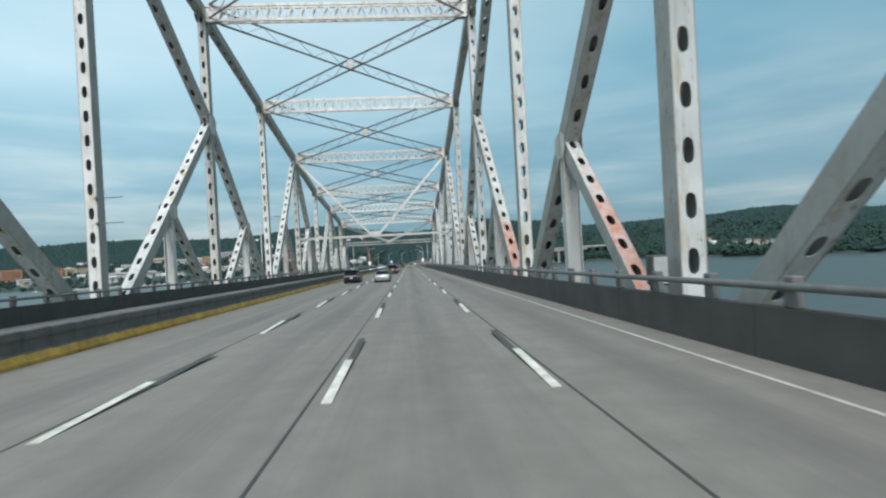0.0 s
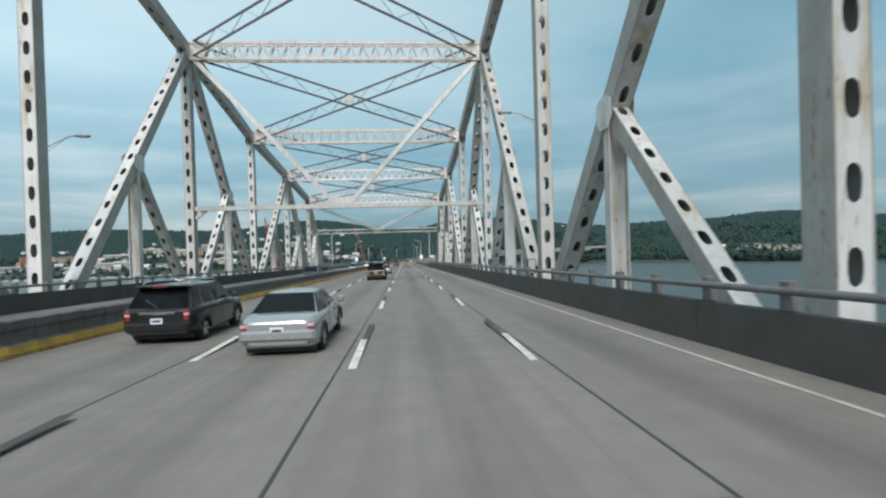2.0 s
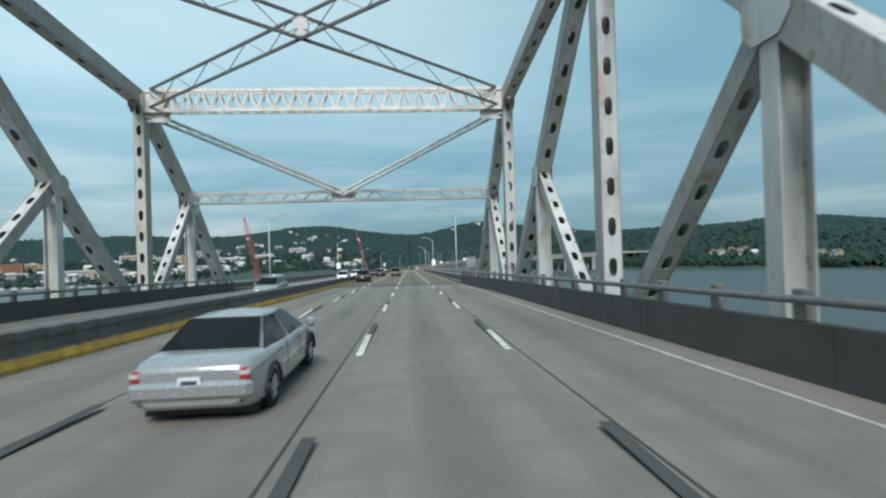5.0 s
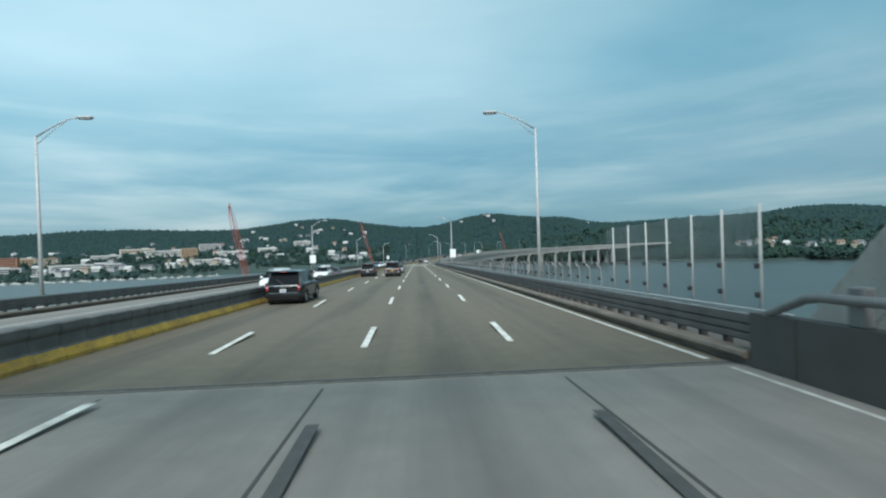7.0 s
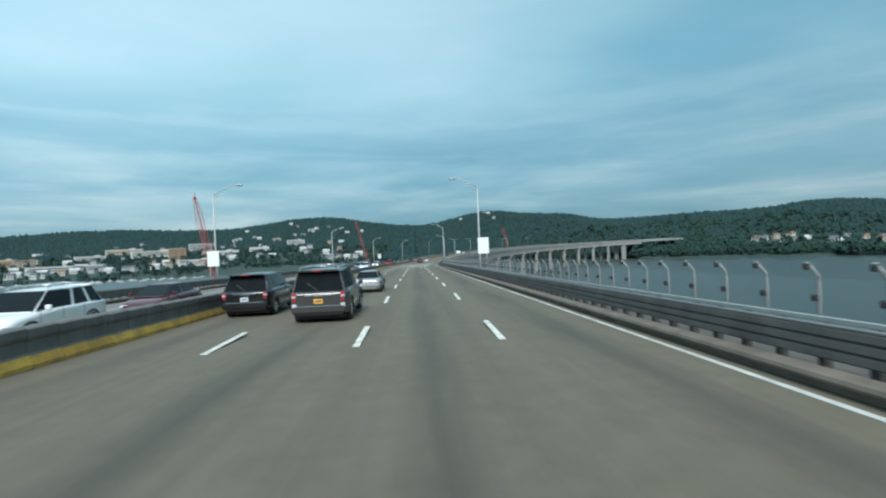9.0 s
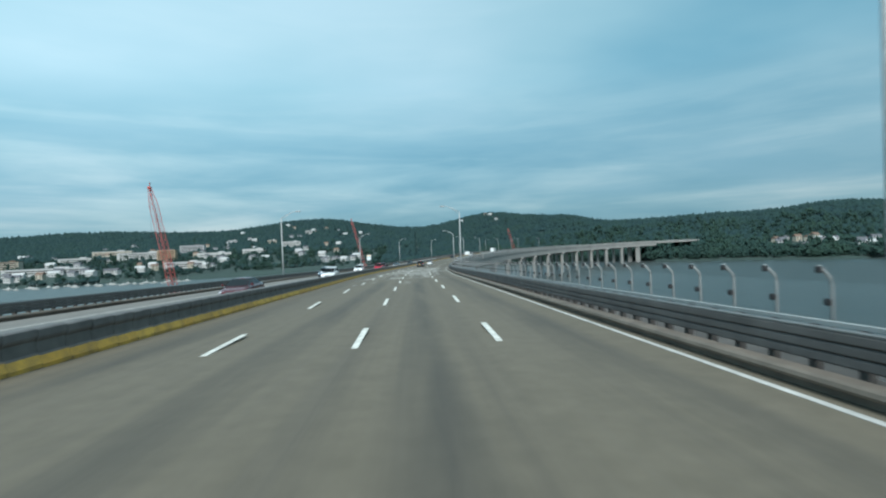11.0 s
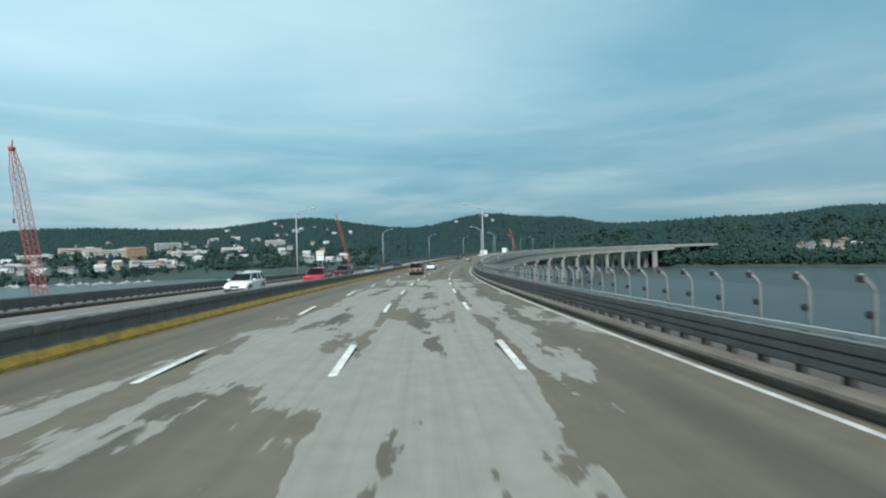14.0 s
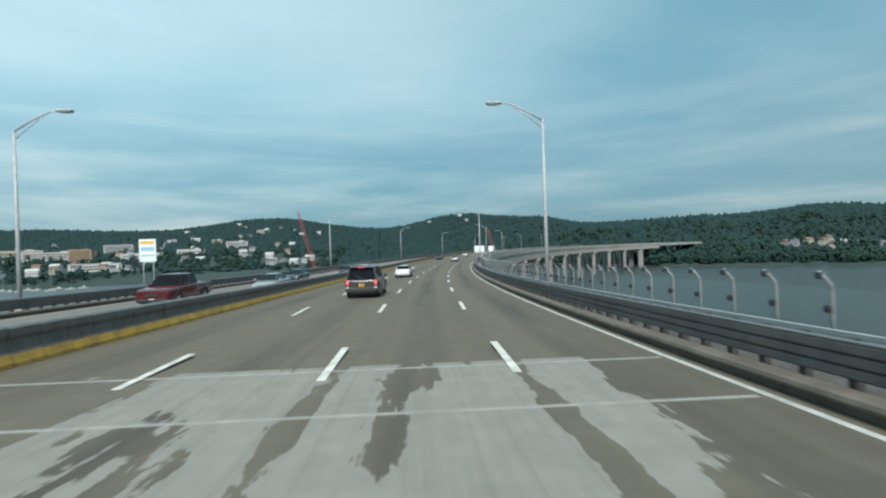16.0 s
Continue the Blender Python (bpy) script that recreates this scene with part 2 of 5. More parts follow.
def steel_paint(name, primer=None, old_shaded=False):
    """Pale bridge paint with rust runs, soot and bare spots; the old coat is browner, blotched and darkened for the
    webs' shade.
    """
    k = Nodes(name)
    big, streak, spot = k.noise(0.35, 4), k.noise(2.2, 5, 0.65, (1, 1, 0.16)), k.noise(7.0, 4, 0.6, (1, 1, 0.35))
    col = k.mix(k.level(big, 0.35, 0.7), (0.52, 0.53, 0.52), (0.68, 0.685, 0.67))
    col = k.mix(k.level(streak, 0.5, 0.8, 0, 0.55), col, (0.30, 0.285, 0.25))
    stain = k.noise(1.3, 5, 0.65, (1, 1, 0.16), (5, 1, 0))
    col = k.mix(k.level(stain, 0.56, 0.68, 0, 0.75), col, (0.40, 0.31, 0.15))
    worn = k.node("ObjectInfo").outputs["Random"]  # some members are older and dirtier than others
    col = k.mix(k.level(worn, 0.25, 1.0, 0.0, 0.5), col, k.mix(k.level(streak, 0.35, 0.65), (0.40, 0.39, 0.36), (0.30, 0.27, 0.21)))
    if old_shaded:
        # brown blotches are stains; the overall darker tone paints in the webs' shade
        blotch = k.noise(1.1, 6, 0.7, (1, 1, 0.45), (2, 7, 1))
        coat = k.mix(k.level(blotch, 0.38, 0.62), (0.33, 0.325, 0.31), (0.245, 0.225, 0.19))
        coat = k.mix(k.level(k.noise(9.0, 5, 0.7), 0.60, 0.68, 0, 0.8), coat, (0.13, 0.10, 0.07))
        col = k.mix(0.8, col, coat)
    rust = k.math("MULTIPLY", k.level(spot, 0.56, 0.66), k.level(streak, 0.48, 0.60))
    col = k.mix(k.math("MULTIPLY", rust, 0.75), col, (0.20, 0.10, 0.045))
    if primer is not None:
        patch = k.noise(0.9, 4, 0.6, (1, 1, 1), (0, 0, 3))
        sep = k.node("SeparateXYZ", Vector=k.geo.outputs["Position"])
        m = k.level(k.math("ADD", k.math("MULTIPLY", patch, 5.0), sep.outputs["Z"]), primer, primer - 1.4)
        cover = k.node("SeparateXYZ", Vector=k.geo.outputs["Normal"])  # only the perforated cover plates were primed
        m = k.math("MULTIPLY", m, k.level(k.math("ABSOLUTE", cover.outputs["X"]), 0.6, 0.3))
        col = k.mix(k.math("MULTIPLY", m, k.level(streak, 0.35, 0.6, 0.35, 0.85)), col, k.mix(k.level(spot, 0.4, 0.6), (0.55, 0.14, 0.06), (0.58, 0.25, 0.16)))
    k.bump(spot, 0.12, 0.01)
    return k.done(col, 0.55)


def forest(name, dark, light):
    k = Nodes(name)
    n1 = k.noise(0.02, 3)
    rnd = k.node("NewGeometry").outputs["Random Per Island"]
    col = k.mix(rnd, dark, light)
    col = k.mix(k.level(n1, 0.4, 0.65, 0, 0.6), col, (light[0] * 1.1, light[1] * 1.05, light[2] * 0.8))
    k.put(k.bsdf, "Specular IOR Level", 0.15)
    # leaves face up more than the clump's own surface does
    half = k.node("VectorMath", _0=k.geo.outputs["Normal"], _1=(0.3, 0.3, 0.3))
    half.operation = "MULTIPLY"
    up = k.node("VectorMath", _0=half.outputs[0], _1=(0, 0, 0.7))
    unit = k.node("VectorMath", _0=up.outputs[0])
    unit.operation = "NORMALIZE"
    k.put(k.bsdf, "Normal", unit.outputs[0])
    return k.done(col, 0.9)


def water_mat():
    k = Nodes("river_water")
    w1 = k.noise(0.05, 5, 0.6, (1, 0.5, 1))
    w2 = k.noise(0.6, 4, 0.6, (1, 0.6, 1))
    col = k.mix(k.level(w1, 0.35, 0.65), (0.030, 0.040, 0.036), (0.042, 0.052, 0.046))
    k.bump(k.math("ADD", w1, k.math("MULTIPLY", w2, 0.5)), 0.35, 1.0)
    k.put(k.bsdf, "Specular IOR Level", 0.42)
    return k.done(col, 0.35)


def clear_glass(name, tint=(0.008, 0.009, 0.010)):
    m = plain(name, tint, 0.04, 0.0, 0.2)
    m.node_tree.nodes["Principled BSDF"].inputs["Specular IOR Level"].default_value = 0.16
    return m


def wire_mesh():
    """Chain-link: mostly gaps, thin galvanised wire."""
    k = Nodes("chain_link_wire")
    nt = k.nt
    sep = k.node("SeparateXYZ", Vector=k.tc.outputs["Object"])
    a = k.math("ADD", sep.outputs["Y"], sep.outputs["Z"])
    b = k.math("SUBTRACT", sep.outputs["Y"], sep.outputs["Z"])
    lines = [k.math("LESS_THAN", k.math("FRACT", k.math("MULTIPLY", v, 14.0)), 0.15) for v in (a, b)]
    m = k.math("MAXIMUM", *lines)
    k.done((0.42, 0.43, 0.43), 0.5, 0.6)
    tr, mx = k.node("BsdfTransparent"), k.node("MixShader")
    nt.links.new(m, mx.inputs[0])
    nt.links.new(tr.outputs[0], mx.inputs[1])
    nt.links.new(k.bsdf.outputs[0], mx.inputs[2])
    nt.links.new(mx.outputs[0], nt.nodes["Material Output"].inputs["Surface"])
    return k.mat


def yellow_paint():
    """Worn traffic yellow, a little different on every block."""
    k = Nodes("barrier_yellow_paint")
    rnd = k.node("ObjectInfo").outputs["Random"]
    big, fine = k.noise(1.6, 5, 0.65), k.noise(14, 4, 0.6)
    col = k.mix(rnd, (0.48, 0.28, 0.04), (0.60, 0.38, 0.055))
    col = k.mix(k.level(big, 0.42, 0.68, 0, 0.65), col, (0.17, 0.12, 0.05))
    col = k.mix(k.level(fine, 0.5, 0.72, 0, 0.5), col, (0.12, 0.10, 0.07))
    return k.done(col, 0.75)


def glow(name, color, strength):
    k = Nodes(name)
    k.bsdf.inputs["Emission Color"].default_value = (*color, 1)
    k.bsdf.inputs["Emission Strength"].default_value = strength
    return k.done(color, 0.3)


M = {
    "concrete_road": concrete_road(), "asphalt": asphalt_road(), "worn": asphalt_road(True),
    "paint_steel": steel_paint("bridge_paint"), "paint_old_shaded": steel_paint("bridge_paint_old_shaded", None, True), "paint_primer": steel_paint("bridge_paint_with_primer", 7.3), "paint_primer_low": steel_paint("bridge_paint_with_low_primer", 7.6),
    "white_line": plain("road_paint_white", (0.58, 0.565, 0.51), 0.7, 0, 0.35, 3, "world"),
    "faded_line": plain("road_paint_faded", (0.42, 0.41, 0.38), 0.8, 0, 0.3, 3, "world"),
    "old_line": plain("road_paint_nearly_gone", (0.24, 0.225, 0.19), 0.85, 0, 0.35, 5, "world"),
    "black_line": plain("road_paint_black", (0.06, 0.06, 0.058), 0.8, 0, 0.2, 5, "world"),
    "seam": plain("joint_sealant", (0.05, 0.048, 0.045), 0.8, 0, 0.2, 5, "world"),
    "light_seal": plain("mortar_joint", (0.30, 0.29, 0.265), 0.85, 0, 0.25, 3, "world"),
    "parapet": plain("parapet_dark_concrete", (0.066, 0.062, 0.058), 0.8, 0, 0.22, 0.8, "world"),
    "rail": plain("weathered_rail_steel", (0.17, 0.17, 0.165), 0.6, 0.3, 0.25, 2.5, "world"),
    "guard": plain("guard_beam_galvanised", (0.098, 0.092, 0.088), 0.75, 0.0, 0.3, 1.5, "world"),
    "kerb": plain("kerb_brown_steel", (0.150, 0.125, 0.100), 0.7, 0.1, 0.3, 1.2, "world"),
    "walkway": plain("walkway_dirty_concrete", (0.092, 0.086, 0.078), 0.85, 0, 0.25, 1.0, "world"),
    # brace: backlight against the sky is put into this dark base colour
    "brace": plain("brace_backlit_dark_steel", (0.085, 0.085, 0.082), 0.7, 0, 0.3, 1.0, "world"),
    "edge_line": plain("road_paint_dulled", (0.46, 0.45, 0.42), 0.75, 0, 0.3, 2.5, "world"),
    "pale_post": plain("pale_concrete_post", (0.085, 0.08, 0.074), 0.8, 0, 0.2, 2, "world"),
    "barrier": plain("barrier_concrete", (0.120, 0.112, 0.103), 0.8, 0, 0.25, 2.0, "world"),
    "barrier_top": plain("barrier_dark_cap", (0.130, 0.125, 0.12), 0.7, 0.1, 0.25, 2.0, "world"),
    "yellow": yellow_paint(),
    "galv": plain("galvanised_steel", (0.42, 0.425, 0.42), 0.55, 0.1, 0.15, 4),
    "fence_steel": plain("fence_galvanised", (0.36, 0.365, 0.355), 0.6, 0.1, 0.15, 4),
    "sign_white": plain("sign_white", (0.75, 0.77, 0.76), 0.5, 0, 0.06, 1),
    "sign_blue": plain("sign_pale_blue", (0.30, 0.48, 0.58), 0.5, 0, 0.1, 1),
    "crane_red": plain("crane_red_paint", (0.42, 0.085, 0.07), 0.55, 0, 0.2, 0.5),
    "causeway": plain("causeway_concrete", (0.30, 0.29, 0.27), 0.85, 0, 0.15, 0.05, "world"),
    "land": plain("grass_and_scrub", (0.026, 0.046, 0.038), 0.95, 0, 0.3, 0.02, "world"),
    # far woods: blue of the distance haze is mixed into the leaf colour
    "forest_far_hazy": forest("far_woods", (0.017, 0.038, 0.041), (0.024, 0.050, 0.051)),
    "forest_near": forest("shore_trees", (0.020, 0.046, 0.042), (0.030, 0.060, 0.050)),
    "bark": plain("bark", (0.09, 0.07, 0.05), 0.9),
    "water": water_mat(),
    "mesh": wire_mesh(),
    "glass": clear_glass("car_glass"),
    "tyre": plain("tyre_rubber", (0.02, 0.02, 0.02), 0.85),
    "rim": plain("alloy_rim", (0.55, 0.55, 0.56), 0.3, 0.8),
    "chrome": plain("chrome", (0.75, 0.75, 0.76), 0.15, 1.0, 0.03),
    "black_plastic": plain("black_plastic", (0.025, 0.025, 0.027), 0.6),
    "red_lamp": plain("red_lamp_lens", (0.35, 0.02, 0.02), 0.2),
    "brake_lit": glow("lit_brake_lamp", (0.85, 0.03, 0.03), 0.9),
    "head_lit": glow("lit_headlamp", (1.0, 0.97, 0.9), 4.0),
    "head_lens": plain("headlamp_lens", (0.55, 0.57, 0.6), 0.1, 0.2),
    "plate_yellow": plain("plate_yellow", (0.75, 0.42, 0.03), 0.5),
    "plate_white": plain("plate_white", (0.7, 0.72, 0.75), 0.5),
    "plate_bar": plain("plate_bar", (0.05, 0.06, 0.12), 0.6),
}
WALLS = [plain("house_wall_%s" % n, c, 0.8, 0, 0.1, 0.2, "world") for n, c in
         (("white", (0.47, 0.47, 0.45)), ("cream", (0.40, 0.36, 0.29)), ("grey", (0.38, 0.38, 0.38)), ("brick", (0.33, 0.17, 0.11)), ("tan", (0.36, 0.26, 0.17)))]
ROOFS = [plain("roof_%s" % n, c, 0.85, 0, 0.15, 0.2, "world") for n, c in
         (("slate", (0.11, 0.11, 0.12)), ("brown", (0.17, 0.11, 0.08)), ("pale", (0.46, 0.46, 0.45)))]
PAINTS = {n: plain("car_paint_" + n, c, 0.22, m, 0.04) for n, c, m in
          (("silver", (0.40, 0.415, 0.42), 0.5), ("graphite", (0.062, 0.057, 0.056), 0.3), ("black", (0.014, 0.015, 0.018), 0.2),
           ("white", (0.72, 0.73, 0.73), 0.0), ("maroon", (0.09, 0.012, 0.016), 0.2), ("red", (0.40, 0.012, 0.03), 0.0),
           ("navy", (0.03, 0.045, 0.07), 0.2), ("blue_grey", (0.17, 0.22, 0.27), 0.3))}
for _p in PAINTS.values():
    _p.node_tree.nodes["Principled BSDF"].inputs["Coat Weight"].default_value = 0.6


# ================= mesh helpers =================
def mesh_of(name, bm, *mats):
    me = bpy.data.meshes.new(name)
    bm.normal_update()
    bm.to_mesh(me)
    bm.free()
    for m in mats:
        me.materials.append(m)
    return me


def part(name, bm, material, parent=None, label=""):
    """Links a bmesh as one mesh object under a thing or a part."""
    mats = material if isinstance(material, (list, tuple)) else [material]
    ob = new(name, mesh_of(name, bm, *mats))
    ob.parent = parent
    return tagged(ob, label)


def thing(name, label, category, group="", kind="", m=None):
    ob = new(name)
    ob.empty_display_size = 0.3
    if m is not None:
        ob.matrix_basis = m
    return tagged(ob, label, category, group, kind)


def add_box(bm, c, size, m=None, bevel=0.0, mat=0):
    """A box by centre and size, under the turn m, with chamfered edges if wanted."""
    b2 = bmesh.new()
    bmesh.ops.create_cube(b2, size=1.0)
    for v in b2.verts:
        v.co = Vector((v.co.x * size[0], v.co.y * size[1], v.co.z * size[2]))
    if bevel:
        bmesh.ops.bevel(b2, geom=b2.edges[:], offset=bevel, segments=1, affect="EDGES")
    join(bm, b2, (m or Matrix()) @ Matrix.Translation(c) if m is None else m @ Matrix.Translation(c), mat)


def join(bm, b2, m=None, mat=0):
    vs = [bm.verts.new(m @ v.co if m is not None else v.co) for v in b2.verts]
    b2.verts.index_update()
    for f in b2.faces:
        nf = bm.faces.new([vs[v.index] for v in f.verts])
        nf.material_index, nf.smooth = mat, f.smooth
    b2.free()


def boxes(*items, bevel=0.0):
    bm = bmesh.new()
    for c, size in items:
        add_box(bm, c, size, None, bevel)
    return bm


def turned(p0, p1, side=Vector((1, 0, 0))):
    """A frame with z from p0 to p1 and x close to side."""
    z = (Vector(p1) - Vector(p0)).normalized()
    y = z.cross(side).normalized()
    x = y.cross(z)
    m = Matrix((x, y, z)).transposed().to_4x4()
    m.translation = p0
    return m


def add_bar(bm, p0, p1, wx, wy, side=Vector((1, 0, 0)), mat=0):
    """A plain bar with a rectangular section from p0 to p1."""
    m = turned(p0, p1, side)
    length = (Vector(p1) - Vector(p0)).length
    add_box(bm, (0, 0, length / 2), (wx, wy, length), m, 0.0, mat)


def add_rod(bm, pts, r, n=8, mat=0):
    """A round rod or pipe along points; r a number or one number per point."""
    rs = r if isinstance(r, (list, tuple)) else [r] * len(pts)
    pts = [Vector(p) for p in pts]
    rings = []
    for i, p in enumerate(pts):
        d = (pts[min(i + 1, len(pts) - 1)] - pts[max(i - 1, 0)]).normalized()
        a = d.cross(Vector((0, 0, 1)) if abs(d.z) < 0.9 else Vector((0, 1, 0))).normalized()
        b = d.cross(a)
        rings.append([bm.verts.new(p + rs[i] * (cos(2 * pi * k / n) * a + sin(2 * pi * k / n) * b)) for k in range(n)])
    for r0, r1 in zip(rings, rings[1:]):
        for k in range(n):
            f = bm.faces.new((r0[k], r0[(k + 1) % n], r1[(k + 1) % n], r1[k]))
            f.smooth, f.material_index = True, mat
    for ring, flip in ((rings[0], 0), (rings[-1], 1)):
        f = bm.faces.new(ring if flip else ring[::-1])
        f.material_index = mat


def sweep(profile, s0, s1, step, closed=True):
    """Runs a section of (lat, up) along the road."""
    bm = bmesh.new()
    n = max(1, int(math.ceil((s1 - s0) / step)))
    rings = []
    for i in range(n + 1):
        s = s0 + (s1 - s0) * i / n
        pr = profile(s) if callable(profile) else profile
        rings.append([bm.verts.new(road(s, a, b)) for a, b in pr])
    m = len(rings[0])
    for r0, r1 in zip(rings, rings[1:]):
        for k in range(m if closed else m - 1):
            bm.faces.new((r0[k], r0[(k + 1) % m], r1[(k + 1) % m], r1[k]))
    if closed:
        bm.faces.new(rings[0][::-1])
        bm.faces.new(rings[-1])
    bmesh.ops.recalc_face_normals(bm, faces=bm.faces[:])
    return bm


def rect(a0, a1, b0, b1):
    return [(a0, b0), (a1, b0), (a1, b1), (a0, b1)]


# ================= the roadway =================
EDGE_R, EDGE_L = 5.45, -19.6
LANES = (-5.22, -1.52, 2.16)
DASH, PERIOD, FIRST = 3.05, 12.19, 7.75
JOINT = 175.0

DECK = -9.3  # the paving changes along the median
road_truss = part("road", sweep(rect(DECK, 6.55, -0.9, 0), -60, JOINT - 0.2, 6), M["concrete_road"])
tagged(road_truss, "grey concrete bridge pavement with dark wheel tracks", "road", kind="structure")
road_a = part("road", sweep(rect(DECK, 6.55, -0.9, 0), JOINT + 0.2, 306, 6), M["asphalt"])
tagged(road_a, "brown-grey asphalt bridge pavement with wheel tracks", "road", kind="structure")
road_b = part("road", sweep(rect(DECK, 6.55, -0.9, 0), 306, 399, 6), M["worn"])
tagged(road_b, "worn asphalt with ragged patches of bare concrete", "road", kind="structure")
road_c = part("road", sweep(rect(DECK, 6.55, -0.9, 0), 399, BEND_END, 8), M["asphalt"])
tagged(road_c, "asphalt causeway pavement bending to the right", "road", kind="structure")
road_far = part("road", sweep(rect(-20.9, DECK, -0.9, 0), -60, BEND_END, 6), M["concrete_road"])
tagged(road_far, "pale concrete pavement of the oncoming lanes", "road", kind="structure")


def road_under(s):
    return road_truss if s < JOINT else road_a if s < 306 else road_b if s < 399 else road_c


def strip_mesh(name, width, length, mat):
    return mesh_of(name, boxes(((0, length / 2, 0.003), (width, length, 0.006))), mat)


dash_near = strip_mesh("lane_dash", 0.17, DASH, M["white_line"])
dash_dark = strip_mesh("lane_dash_dark", 0.17, DASH, M["black_line"])
for lane in LANES:
    marks, s = [], FIRST - 2 * PERIOD
    while s < 640:
        marks.append(s)
        s += PERIOD
    if lane == LANES[0]:  # this line keeps its own rhythm over the truss
        marks = [6.85 + 10.25 * k for k in range(-2, 17)] + [v for v in marks if v > JOINT]
    for s in marks:
        ob = new("lane_dash", dash_near)
        ob.matrix_basis, ob.parent = along(s, lane, 0.001), road_under(s)
        if s < JOINT - 6:
            ob = new("contrast_dash", dash_dark)
            ob.matrix_basis, ob.parent = along(s + DASH, lane, 0.001), road_under(s)
for s0, s1, w, mt in ((-60, JOINT - 0.4, 0.10, "faded_line"), (JOINT + 0.4, 306, 0.13, "edge_line"), (306, 399, 0.13, "edge_line"), (399, 900, 0.13, "edge_line")):
    part("edge_line", sweep(rect(EDGE_R - w / 2, EDGE_R + w / 2, 0.001, 0.006), s0, s1, 8), M[mt], road_under(s0 + 1))
for lat in (LANES[0] - 0.22, LANES[1] - 0.28, LANES[2] + 0.22):
    part("pavement_joint", sweep(rect(lat - 0.025, lat + 0.025, 0.0008, 0.004), -60, JOINT - 0.5, 20), M["seam"], road_truss)
for lat in (-13.4, -16.9):
    part("lane_line", sweep(rect(lat - 0.06, lat + 0.06, 0.001, 0.006), -60, 900, 8), M["faded_line"], road_far)

for s0, s1, lat in ((209.5, 210.45, 2.31), (210.75, 211.15, 2.34), (211.45, 211.85, 2.38), (213.0, 213.25, 2.52)):  # what is left of an older dash
    part("worn_dash", sweep(rect(lat - 0.06, lat + 0.06, 0.0009, 0.005), s0, s1, 1), M["old_line"], road_a)


def expansion_joint(s):
    e = thing("expansion_joint", "dark steel expansion joint across the roadway", "joint", kind="structure", m=along(s))
    part("joint_plate", boxes(((-1.4, 0, -0.03), (15.8, 0.38, 0.06)), bevel=0.01), M["old_line"], e)
    for d, w in ((-0.10, 0.05), (0.06, 0.12)):
        part("joint_bar", boxes(((-1.4, d, 0.004), (15.8, w, 0.012))), M["seam"], e)


expansion_joint(JOINT)
for s in (324.0, 327.0, 395.6, 398.6):
    bm = sweep(rect(-9.0, 5.3, 0.0009, 0.005), s - 0.055, s + 0.055, 1)
    part("transverse_joint", bm, M["light_seal"], road_under(s))


for s0, s1, a0, a1 in ((324.3, 326.7, -2.1, -1.75), (325.9, 326.7, -1.0, 1.1)):
    part("repair_patch", sweep(rect(a0, a1, 0.0007, 0.0035), s0, s1, 1), M["old_line"], road_under(s0))


# ================= movable median barrier =================
def median(s):
    if s < 60:
        return -10.4
    if s < 170:
        return -10.4 + (s - 60) / 110 * 1.4
    return -9.0 if s < 330 else -9.0 - min(1.0, (s - 330) / 100) * 0.6


def barrier_block():
    """One metre of barrier: yellow flared foot, waist and dark cap."""
    bm = bmesh.new()
    prof = [(0.32, 0.0), (0.32, 0.10), (0.24, 0.30), (0.19, 0.35), (0.16, 0.62), (0.20, 0.68), (0.22, 0.74), (0.22, 0.90), (0.17, 0.94)]
    ring = prof + [(-a, b) for a, b in prof[::-1]]
    ends = [[bm.verts.new((a, y, b)) for a, b in ring] for y in (-0.49, 0.49)]
    n = len(ring)
    for k in range(n):
        f = bm.faces.new((ends[0][k], ends[0][(k + 1) % n], ends[1][(k + 1) % n], ends[1][k]))
        z = (ring[k][1] + ring[(k + 1) % n][1]) / 2
        f.material_index = 0 if z < 0.31 else 2 if z > 0.66 else 1
    bm.faces.new(ends[0][::-1]).material_index = 1
    bm.faces.new(ends[1]).material_index = 1
    bmesh.ops.recalc_face_normals(bm, faces=bm.faces[:])
    return mesh_of("barrier_block", bm, M["yellow"], M["barrier"], M["barrier_top"])


barrier = thing("median_barrier", "movable concrete median barrier with yellow foot and dark cap", "barrier", kind="structure")
block = barrier_block()
for i in range(300):
    s = 2.0 + i
    ob = new("barrier_block", block)
    slope = (median(s + 0.5) - median(s - 0.5))
    ob.matrix_basis, ob.parent = along(s, median(s), 0, -math.atan(slope)), barrier


def barrier_run(s0, s1):
    """The rest of the barrier, metre by metre, as one mesh."""
    bm = bmesh.new()
    src = bmesh.new()
    src.from_mesh(block)
    co = [v.co.copy() for v in src.verts]
    faces = [([v.index for v in f.verts], f.material_index) for f in src.faces]
    src.free()
    s = s0
    while s < s1:
        m = along(s, median(s))
        vs = [bm.verts.new(m @ c) for c in co]
        for idx, mi in faces:
            bm.faces.new([vs[i] for i in idx]).material_index = mi
        s += 1.0
    return bm


for s0, s1 in ((-60, 2), (302, 640)):
    tagged(part("barrier_run", barrier_run(s0, s1), [M["yellow"], M["barrier"], M["barrier_top"]], barrier), kind="stuff")


# ================= parapets, rails and fences =================
def pipe_rail(s0, s1, lat, up, r, step):
    bm = bmesh.new()
    n = max(1, int((s1 - s0) / step))
    add_rod(bm, [road(s0 + (s1 - s0) * i / n, lat, up) for i in range(n + 1)], r, 8)
    return bm


